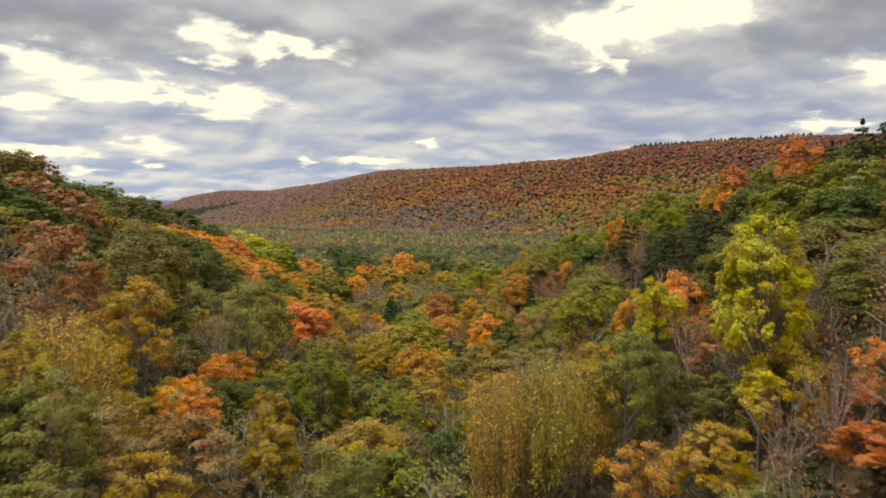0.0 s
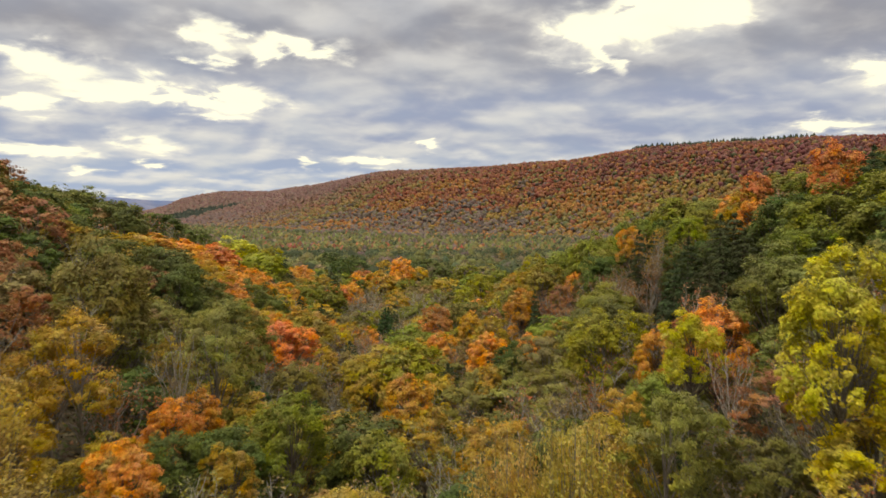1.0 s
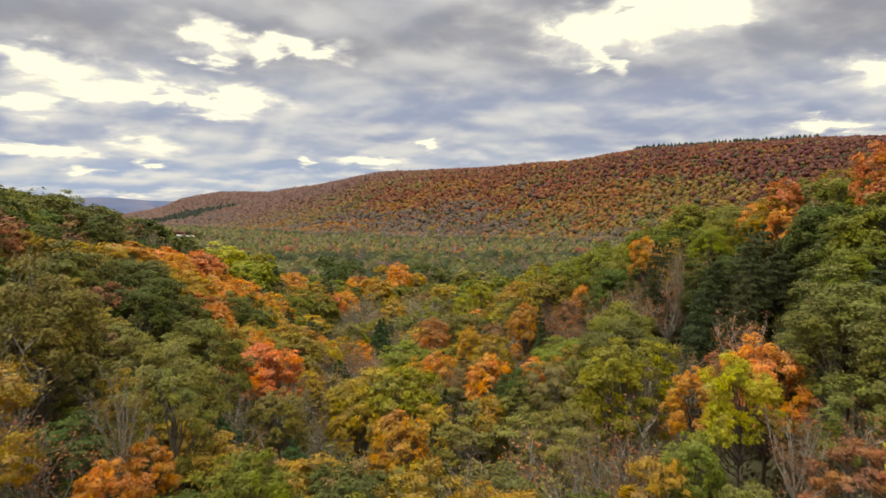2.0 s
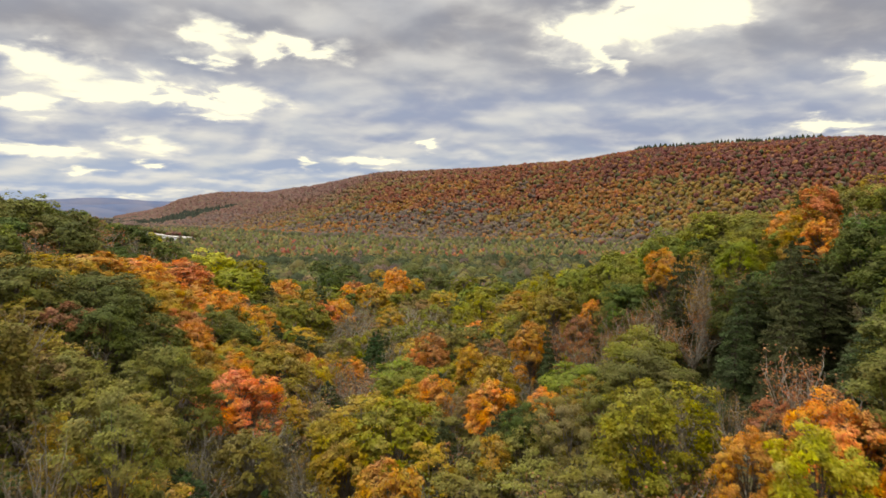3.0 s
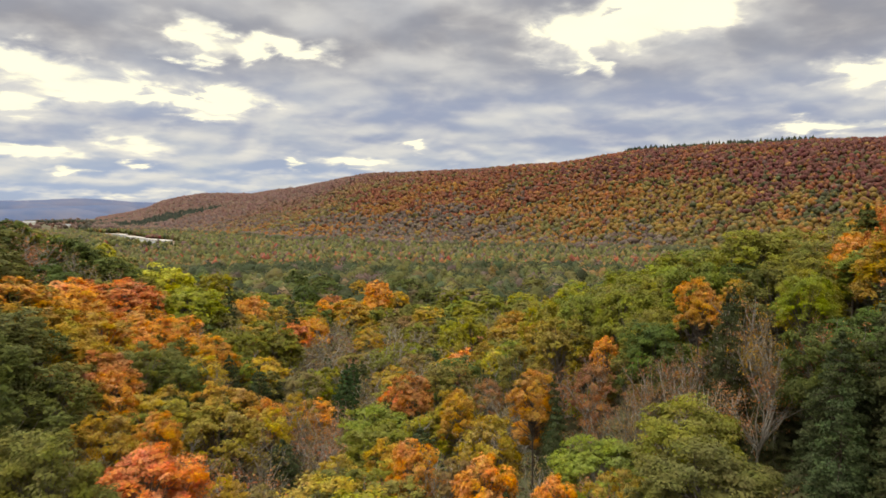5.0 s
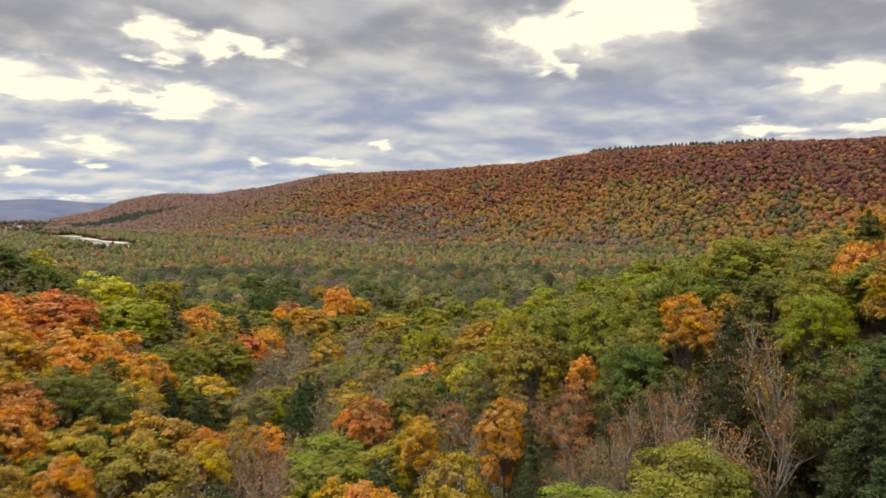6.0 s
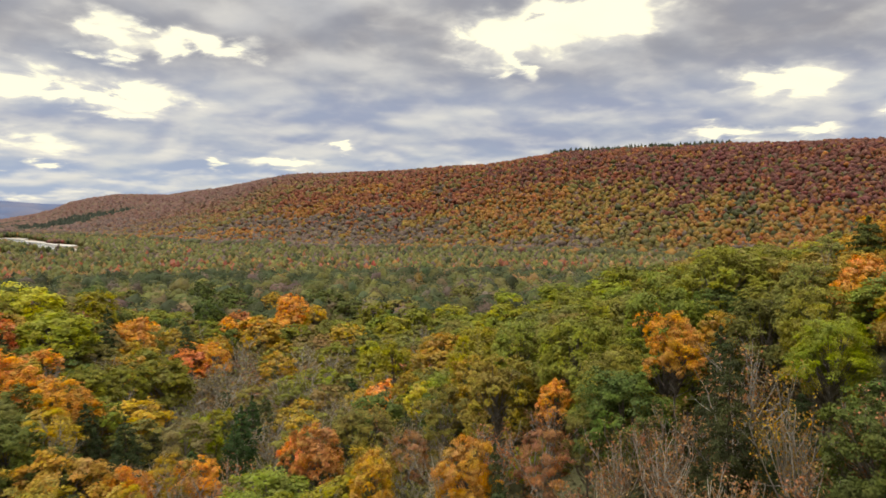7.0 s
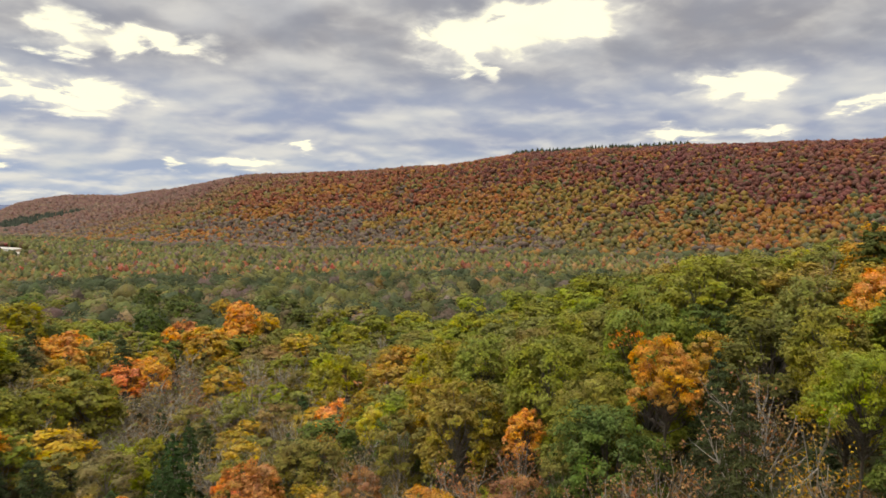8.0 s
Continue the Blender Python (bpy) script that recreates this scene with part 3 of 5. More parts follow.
for row in (
    ("maple", 13.5, 240, 79, 4.2, "lime"), ("bare", 4, 145, 76, 3.8, "tan"),
    ("maple", -1, 184, 77, 4.0, "red"), ("oak", 35.5, 172, 96, 5.0, "green"),
    ("oak", 44.5, 164, 101, 5.4, "green"), ("oak", 41, 123, 97, 3.9, "deep"),
    ("hemlock", 36.5, 135, 98, 3.6, "fir"), ("bare", 28.5, 142, 88, 4.0, "rust")):
    tree(*row)
for row in (
    ("bare", 32.5, 138.5, 91, 4.4, "rust"), ("bare", 39, 131, 97, 3.6, "gold"),
    ("oak", 54, 167, 105, 6.0, "green"), ("pine", 66, 156, 108.5, 4.6, "deep"),
    ("oak", 34, 196, 91, 5.2, "green"),
    ("maple", 24, 187, 86, 4.4, "ochre"), ("bare", 3, 222, 73, 4.4, "tan")):
    tree(*row)
for row in (
    ("bare", -10, 302, 68, 5.0, "tan"), ("ash", -19, 301, 68, 4.4, "gold"), ("maple", -20, 341, 78, 5.2, "orange"),
    ("oak", -95, 250, 97, 6.0, "deep"),
    ("hemlock", -33, 213, 70, 4.0, "fir"),):
    tree(*row)
for row in (
    ("oak", -72, 292, 87, 5.6, "lime"), ("oak", -48, 332, 79, 6.0, "deep"), ("oak", -52, 396, 76, 6.5, "deep"), ("oak", -67, 408, 77, 6.5, "deep"),
    ("oak", 11, 339, 76, 5.5, "green"),):
    tree(*row)

# more trees that stand out
for row in (
    ("maple", -31.9, 385.9, 73.4, 6.2, "gold"), ("oak", -15.2, 392.2, 73.5, 6.6, "deep"),
    ("bare", 9.9, 370.4, 73, 5.9, "tan"), ("maple", -56.2, 273.6, 79.3, 5.7, "orange"), ("hemlock", -56.5, 256.5, 81, 5.7, "fir"),
    ("bare", -51.3, 239.1, 78.8, 4, "tan"), ("maple", -48.2, 286.2, 74.7, 4.4, "gold"), ("hemlock", -41.9, 275.5, 77.2, 5.0, "fir"), ("maple", -38, 301.2, 70.5, 3.6, "gold")):
    tree(*row)
for row in (
    ("maple", -40.5, 324.8, 71.9, 4, "orange"), ("maple", -32.8, 326.2, 71.9, 5.2, "orange"), ("maple", -25.5, 324.6, 70.9, 5.2, "orange"),
    ("maple", -20.3, 334.6, 71.6, 5.4, "orange"), ("beech", -6.5, 326, 70, 4.4, "olive"),
    ("bare", -26, 281.7, 69, 4.9, "tan"), ("bare", -10.6, 289.8, 69.2, 6.6, "tan"), ("maple", 9, 265.3, 71.2, 4.7, "lime"),
    ("ash", 6.7, 300.2, 68.8, 4.6, "olive"), ("maple", 17.2, 247.5, 74.7, 4, "gold"), ("beech", 24.3, 253.2, 77.4, 4.4, "ochre"), ("maple", 15.6, 220.9, 75.5, 3.6, "gold")):
    tree(*row)
for row in (
    ("maple", 17.6, 207.2, 77.1, 3.2, "yellow"),
    ("ash", -10.3, 247.2, 67.8, 4.9, "olive"), ("ash", -2.6, 241.5, 68.7, 4.4, "tan"), ("ash", -5.6, 214.6, 69.8, 4.8, "gold")):
    tree(*row)
for row in (
    ("ash", 13.1, 179.8, 76.9, 3.3, "rust"), ("oak", 17.8, 319.8, 72.3, 6.6, "lime"), ("oak", 27, 339.8, 73.5, 6.6, "green"),
    ("oak", 41.8, 341.3, 73.8, 6.6, "lime"), ("beech", 30.7, 250.4, 81.8, 6.2, "olive"), ("oak", 72.9, 383.9, 73.5, 6.6, "lime"),
    ("oak", 55, 243.8, 92.3, 5.6, "green"), ("oak", 40.6, 211.1, 89.8, 5.4, "olive"), ("oak", 50.2, 217.4, 93.5, 5.1, "green"),
    ("oak", 39.4, 189.5, 91.8, 5.9, "olive"), ("oak", 42.9, 186, 92.7, 4, "green"), ):
    tree(*row)
for row in (
    ("oak", 51.8, 162.1, 100.5, 4.1, "deep"),
    ("oak", 48.8, 139.7, 100.1, 3.5, "lime"), ("bare", 61.3, 156.6, 105.2, 2.8, "tan"), ("ash", 30.1, 151.9, 88.2, 3.2, "olive"),
    ("ash", -86.3, 180.3, 102.1, 4.7, "tan"), ("oak", -83.5, 190.5, 99.9, 6.6, "moss")):
    tree(*row)
for row in (
    ("maple", -73, 201.5, 93.1, 6.6, "orange"),
    ("ash", -57.6, 183.6, 88.9, 6.5, "gold"), ("ash", -52, 128.9, 91.9, 4.6, "rust"),
    ("maple", -24.3, 169.9, 74.3, 4.1, "gold"),
    ("ash", -32.7, 104.4, 84.2, 5.1, "olive"), ("ash", -35.5, 98.7, 85.1, 3.6, "gold")):
    tree(*row)
for row in (
    ("bare", -26.7, 111.2, 80, 3.9, "tan"), ("beech", -21.9, 116.1, 78.1, 4, "olive"), ("ash", -17.5, 137.6, 74.9, 3.5, "tan"),
    ("bare", -10.6, 216, 69.6, 5.1, "tan"), ("maple", 8.9, 137.1, 78.3, 3.9, "orange"), ("hemlock", 17.9, 139.8, 81.7, 2.8, "fir")):
    tree(*row)
for row in (
    ("oak", 57.1, 413.5, 73.3, 6.6, "olive"),
    ("beech", 56.5, 136.9, 105.1, 4.4, "gold"), ("maple", 59.5, 139, 108.5, 3.2, "red"), ("bare", 27.8, 95.9, 89.5, 2.9, "tan"),
    ("ash", 15.9, 111, 82.7, 3.7, "tan"), ("maple", 7.7, 112.9, 78.1, 2.7, "gold"),
    ("ash", -25.2, 205.6, 72.4, 5.7, "tan"), ("bare", -28.4, 290.5, 70.8, 6.6, "tan"), ("bare", -39, 185.2, 79.4, 5.6, "tan")):
    tree(*row)
for row in (
    ("ash", -30.9, 48.4, 91.2, 2.9, "gold"), ("ash", -33.4, 63.2, 90.4, 3.5, "gold"), ("bare", -53.3, 118.7, 94.1, 5.5, "tan"),
    ("maple", -13.9, 53.6, 83, 2.3, "gold"), ("ash", -5.9, 47.5, 82.7, 2.3, "olive"), ("ash", -1.7, 85.2, 79.8, 4.9, "gold"),
    ("beech", -5.6, 77.9, 79.7, 3.8, "green"), ("ash", 4.3, 76.4, 81.1, 3.3, "gold"), ("ash", 16, 68.4, 86.5, 2.8, "gold"),
    ("bare", 24.8, 67.3, 91.5, 3, "rust"), ("oak", 44.3, 93.5, 100.5, 3.8, "green"), ("oak", 53.6, 89.7, 107.7, 5.3, "green"), ("ash", -71.3, 130.3, 103.6, 6.2, "rust")):
    tree(*row)
for row in (
    ("ash", -76.6, 126.6, 107, 6.4, "rust"), ("oak", -112.2, 222.3, 108.7, 6.6, "olive"), ("oak", -89.3, 138.5, 113, 6.6, "olive"),
    ("ash", -89.6, 148.4, 112, 6.1, "rust"),):
    tree(*row)

# trees that stand out from their neighbours
for row in (
    ("oak", -76.3, 259.9, 91.7, 7.5, "yellow"), ("oak", -60.4, 237.7, 87.6, 7.5, "lime"), ("maple", -71.1, 222.6, 90.8, 6.8, "red"), ("maple", -62.2, 207.9, 86.6, 5.1, "orange"),
    ("maple", -55, 205.6, 84.2, 5.9, "orange"), ("maple", -45, 202, 80.6, 6, "orange"), ("hemlock", -63.2, 221.9, 85.3, 3.5, "fir"), ("hemlock", -60.2, 268.8, 83.5, 5.0, "fir"),
    ("maple", -57.8, 284, 78.7, 5.7, "orange"), ("hemlock", -46.3, 291.9, 76, 6.4, "fir"), ("maple", -35, 274.9, 72.5, 5.3, "orange"), ("oak", -47.5, 222.6, 79.2, 5.2, "green"),
    ("oak", -44.1, 232.9, 77.5, 5.9, "green"), ("beech", -38.8, 242.2, 75.6, 7.2, "green"), ("hemlock", -33.3, 199, 75, 4.6, "fir"), ("hemlock", -39.5, 199, 77.5, 4.4, "fir"), ("maple", -32.8, 173.1, 78, 5.8, "amber"),):
    tree(*row)
for row in (
    ("maple", -27, 180.1, 73.7, 3.5, "orange"), ("beech", -23.7, 210.9, 71, 4.4, "lime"), ("hemlock", -16.8, 213.1, 72, 4.7, "spruce"), ("maple", -3.7, 198.4, 70.4, 4.6, "red"),
    ("maple", 7.1, 170, 77.5, 3.5, "gold"), ("maple", -27.2, 309.7, 74.2, 7.5, "gold"), ("maple", -21.1, 368.1, 73.5, 6.4, "orange"), ("maple", -11.4, 344.9, 72.7, 5.9, "gold"),
    ("maple", -38.5, 338.7, 72.3, 4.4, "red"), ("maple", 1.9, 311.9, 71, 6.2, "gold"), ("ash", -17.9, 278.2, 69, 5.9, "gold"), ("bare", -7.5, 256.8, 69.9, 7.5, "tan"),
    ("bare", -3.6, 277.2, 70.4, 7.5, "tan"), ("maple", 10.2, 282.2, 71, 6, "lime"), ("maple", 10.1, 225.6, 72.9, 4, "orange"), ("oak", 6.6, 194.7, 77, 5.9, "olive"),):
    tree(*row)
for row in (
    ("maple", -35.9, 161.2, 79, 5, "ochre"), ("ash", -46.8, 177.2, 84.8, 4.8, "olive"), ("oak", -42.9, 180.1, 81.2, 4.8, "deep"), ("oak", -121.6, 424, 73.8, 7.5, "deep"),
    ("oak", -104.8, 420.4, 71.9, 7.5, "green"), ("oak", -84, 401.9, 71.3, 7.5, "deep"), ("oak", -64, 392.5, 72.3, 7.5, "deep"), ("oak", -45.6, 376.9, 74.8, 7.5, "deep"),
    ("oak", -7.5, 177.4, 73.2, 6.7, "green"), ("ash", -19.7, 245.7, 67.9, 5.4, "olive"), ("bare", -26.5, 236.8, 71.4, 5.2, "tan"), ("ash", -23.5, 188, 72.2, 4.1, "gold"),
    ("oak", -8, 389.8, 74.2, 7.5, "deep"), ("oak", 2.2, 364.1, 72.7, 7.5, "deep"), ("oak", 23.1, 367.7, 72.8, 7.5, "olive"), ("bare", -27.9, 255.9, 72.9, 7.5, "tan"),):
    tree(*row)
for row in (
    ("oak", 64.3, 175.5, 105.2, 6.3, "green"), ("oak", 56.8, 153.3, 103.8, 3.5, "olive"), ("oak", 52.5, 178.1, 101, 5.4, "green"), ("oak", 60.9, 216.6, 98.6, 5.7, "green"),
    ("oak", 47.9, 190, 95.7, 5, "green"), ("oak", 42.9, 196.5, 92.5, 5.4, "olive"), ("oak", 94.7, 400.4, 73.5, 7.5, "lime"), ("oak", 43, 248, 87.2, 6.1, "lime"),
    ("beech", 26.4, 199.9, 88.9, 5.2, "lime"), ("maple", 26.1, 241.5, 79.8, 5.2, "gold"), ("oak", 36.1, 158.9, 93.5, 4.4, "green"), ("beech", 25.6, 176.3, 88.5, 5.6, "ochre"),
    ("maple", 40, 152, 97.9, 3.2, "orange"), ("maple", 47.2, 155.9, 97.4, 2.5, "gold"), ("hemlock", 43.6, 149, 97.1, 3.5, "fir"), ("oak", 51.5, 144.4, 102.1, 3.4, "green"),):
    tree(*row)
for row in (
    ("maple", 58.6, 146.9, 104.4, 2.8, "orange"), ("oak", 44.6, 133.6, 101, 2.8, "lime"), ("oak", 46.5, 126.5, 97.5, 4.6, "deep"), ("maple", 31.2, 167.4, 87, 2.5, "orange"), ("ash", 25.6, 151.7, 85.9, 3.4, "rust"),
    ("maple", 18.2, 156.2, 80.1, 3.1, "orange"), ("bare", 31.8, 146.1, 90, 3.7, "tan"), ("bare", 35.4, 143.4, 91.9, 3.1, "tan"), ("bare", 42.9, 142.4, 96.7, 3.7, "tan"),
    ("bare", 20.2, 190.8, 80.5, 4.5, "tan"), ("bare", 22.2, 165.5, 83.1, 3.9, "rust"), ("bare", 32.5, 131, 90.5, 3.1, "rust"), ("bare", 35.3, 124.7, 92.6, 3.3, "rust"),
    ("oak", -64.6, 248.8, 86.4, 7.5, "lime"), ("maple", -74.4, 211.7, 91.5, 4.7, "red"), ("maple", -71.1, 177.1, 95.7, 7.5, "orange"),):
    tree(*row)
for row in (
    ("oak", -94.8, 207.8, 104.9, 7.0, "moss"), ("oak", -56.3, 144.7, 94.8, 6.9, "moss"), ("maple", -54.4, 168.3, 89, 5.4, "gold"), ("beech", -46.4, 142.7, 88.2, 5.2, "moss"),
    ("maple", -43.2, 155.3, 84.2, 3.9, "orange"), ("maple", -37.5, 140.6, 82.7, 3.9, "gold"), ("maple", -34, 148, 80.4, 3.8, "orange"), ("maple", -28.5, 132.3, 81.1, 6.5, "red"),
    ("maple", -29.2, 159.8, 78.5, 5.8, "ochre"), ("maple", -21.9, 139.4, 75.2, 2.6, "gold"), ("hemlock", -16.6, 203.9, 71, 5.1, "spruce"), ("oak", -5.9, 166.2, 73.8, 5.8, "green"),
    ("maple", 0.3, 148.8, 76.3, 3.8, "orange"), ("maple", -4.7, 124.9, 78.8, 6.1, "lime"), ("maple", -14.2, 131.4, 74.7, 3.5, "gold"), ("ash", -11.9, 157.2, 71.6, 4.2, "gold"),):
    tree(*row)
for row in (
    ("ash", -40.2, 112.8, 86.8, 4.4, "olive"), ("ash", -38.3, 124.1, 85.3, 4.9, "olive"), ("bare", -45.7, 124, 87.3, 2.5, "tan"), ("bare", -98.8, 231.5, 103.1, 7.5, "rust"),
    ("oak", -94.6, 239.8, 100.7, 6.5, "deep"), ("bare", -87, 231, 98.5, 5.5, "tan"), ("bare", -79.5, 235, 93.5, 4.6, "tan"), ("maple", -112, 298, 95.4, 4.4, "yellow"), ("oak", -84.9, 243, 95.2, 6.2, "deep"), ("maple", 48.6, 175.4, 95.7, 3.6, "orange"), ("ash", 18.3, 184.1, 82.3, 4.8, "olive"),
    ("maple", 10.8, 149, 79.4, 4.1, "gold"), ("hemlock", 18.9, 145.1, 83, 3.5, "fir"), ("oak", 28, 124.3, 89.3, 5.1, "green"), ("oak", 26, 115.5, 88, 5.6, "moss"),
    ("ash", 19.9, 119.8, 84, 3.2, "gold"), ("maple", 15.1, 125.8, 80.5, 2.3, "orange"), ("beech", 7.3, 179.5, 75, 3.9, "gold"), ("oak", 8.5, 208.4, 74.8, 5.6, "deep"),):
    tree(*row)
for row in (
    ("hemlock", 39.4, 118.2, 96.8, 4.3, "fir"), ("hemlock", 35.8, 100.3, 94.4, 4.2, "fir"), ("maple", 55.4, 130.8, 103.6, 3.0, "orange"), ("ash", 29.4, 90.8, 89, 2.4, "rust"),
    ("ash", 5.8, 141.5, 76.5, 3.4, "tan"), ("oak", 11.5, 118, 80.7, 2.6, "deep"), ("ash", -58.7, 103.3, 97.6, 4.5, "rust"), ("oak", -60.8, 135.3, 97.7, 6.6, "moss"),
    ("oak", -107.2, 204.5, 108.5, 7.5, "olive"), ("oak", -60.2, 156.8, 93.9, 7.3, "moss"), ("oak", -33.2, 120.9, 87.9, 5.5, "olive"), ("maple", -38.6, 216.8, 72.4, 7.5, "gold"),
    ("bare", -41.2, 88.2, 91.6, 5.7, "tan"), ("ash", -47.6, 89.7, 92.9, 3.3, "rust"), ("ash", -36.2, 73.5, 90.7, 4.4, "gold"), ("maple", -25.1, 74, 83.8, 2.8, "orange"),):
    tree(*row)
for row in (
    ("maple", -22.3, 58.6, 85.1, 2.6, "orange"), ("oak", -22.1, 67.3, 83.5, 2.6, "deep"), ("ash", -18, 83.3, 80.8, 4.3, "green"), ("maple", -17.5, 66.8, 81.9, 2.3, "gold"),
    ("maple", -13.2, 127.2, 76.1, 4.9, "gold"), ("ash", -9.4, 135.8, 76.6, 7.5, "gold"), ("oak", -8.2, 84.1, 79.8, 5, "deep"), ("beech", -29.1, 57.1, 88.2, 2.3, "gold"),
    ("ash", 20.7, 114, 84.4, 3.6, "olive"), ("maple", 23.9, 74.1, 92.2, 3.1, "yellow"), ("maple", 28.5, 79.5, 92.3, 3.5, "orange"), ("maple", 23.6, 82, 89.2, 2.8, "orange"),
    ("ash", 12, 59.4, 86.9, 4.5, "gold"), ("ash", 6.6, 71.9, 82.5, 3.5, "gold"), ("ash", 17.9, 57.5, 89.2, 3.5, "olive"), ("bare", 26.7, 159.6, 87.4, 5.4, "rust"),):
    tree(*row)
for row in (
    ("bare", 39.5, 138.8, 97.2, 5.6, "rust"), ("hemlock", 50, 125.9, 101, 6.6, "fir"), ("hemlock", 45.5, 112, 98.5, 5.6, "fir"), ("hemlock", 41.6, 110, 97.4, 4.2, "fir"), ("beech", 69.5, 158, 108.6, 4.8, "gold"),
    ("oak", 50.9, 99.6, 104.9, 5.4, "green"), ("oak", 18.9, 70.6, 87.5, 2.6, "green"),):
    tree(*row)

# low growth under the trees at the start
for row in (
    ("ash", 19, 40, 83, 2.6, "olive"), ("beech", 21, 40, 81, 2.8, "moss"), ("bare", 24, 46, 88, 3.2, "rust"), ("beech", 23, 57, 86, 3.0, "olive"), ("bare", 29, 52, 92, 3.6, "rust"),
    ("bare", 32, 55, 95, 3.8, "tan"), ("ash", 27, 64, 89, 3.2, "rust"), ("bare", 23, 64, 87, 3.2, "rust"), ("ash", 31, 72, 91, 3.4, "olive"), ("bare", 19, 53, 84, 3.0, "tan"),
    ("bare", 35, 63, 98, 4.0, "rust"), ("ash", 17, 66, 83, 3.2, "gold"), ("beech", 36, 72, 97, 4.0, "olive")):
    tree(*row)

# bare trees and brush among the hemlocks of the east slope
for row in (
    ("hemlock", 40.5, 143.5, 96, 3.8, "fir"), ("hemlock", 36, 139, 87, 3.4, "fir"), ("hemlock", 44.5, 137, 93, 3.8, "fir"), ("hemlock", 32, 133, 84, 3.4, "fir"), ("hemlock", 39.5, 129, 90, 3.8, "fir"),
    ("bare", 26.5, 135, 87, 4.0, "tan"),
    ("bare", 38.5, 127.5, 95, 4.2, "tan"),
    ("hemlock", 34.5, 110, 94, 4.6, "fir"), ("hemlock", 44, 117, 101, 4.8, "fir"), ("bare", 28, 107, 86, 4.0, "tan")):
    tree(*row)
for row in (
    ("bare", 42.5, 124, 98, 4.0, "rust"),
    ("bare", 24, 118, 81, 3.6, "tan"), ("bare", 23.5, 107, 82, 3.8, "rust")):
    tree(*row)

# trees close to the start of the way
for row in (
    ("maple", -4, 103, 78.8, 4.2, "amber"),
    ("beech", 26, 50.5, 90, 3.4, "yellow"), ("beech", 28.5, 56, 94, 3.2, "yellow"), ("bare", 23, 29, 98, 3.8, "tan"), ("bare", 29, 37, 101, 4.4, "rust"), ("maple", 30.5, 46, 91, 2.0, "red"), ("bare", 19, 35, 88, 3.2, "rust"), ("bare", 17, 25, 86, 3.0, "rust"),
    ("bare", 34, 46, 103, 4.4, "tan"), ("bare", 26, 44, 92, 3.6, "rust"), ("maple", 27.5, 42, 86, 2.6, "red"), ("maple", 19, 46, 85, 2.6, "amber"), ("hemlock", 23, 42, 82, 3.2, "fir"),
    ("maple", 12, 38, 81, 2.8, "amber"), ("ash", 13.5, 45, 84.5, 2.8, "amber"), ("poplar", 3.5, 43, 82, 2.8, "straw"), ("ash", 9, 40, 80, 2.6, "olive"), ("poplar", 11.2, 56, 88.5, 3.4, "straw"), ("poplar", 6, 60, 86, 3.2, "straw"), ("ash", -22, 36, 86, 3.6, "olive")):
    tree(*row)
for row in (
    ("ash", -25, 42, 90, 3.6, "olive"), ("ash", -20, 44, 84, 3.4, "gold"), ("ash", 0, 38, 79, 2.8, "olive"), ("ash", -7, 40, 78, 2.8, "olive"), ("maple", -13, 42, 78, 2.4, "orange"),
    ("oak", -30, 45, 88, 3.4, "deep"), ("bare", 33, 60, 98, 4.0, "tan"), ("bare", 30, 66, 92, 3.6, "rust"), ("bare", 27, 58, 89, 3.4, "tan"),
    ("bare", 6, 54, 84, 3.0, "tan"), ("maple", -5, 58, 79, 3.6, "green"), ("ash", -8, 50, 78, 3.2, "olive")):
    tree(*row)


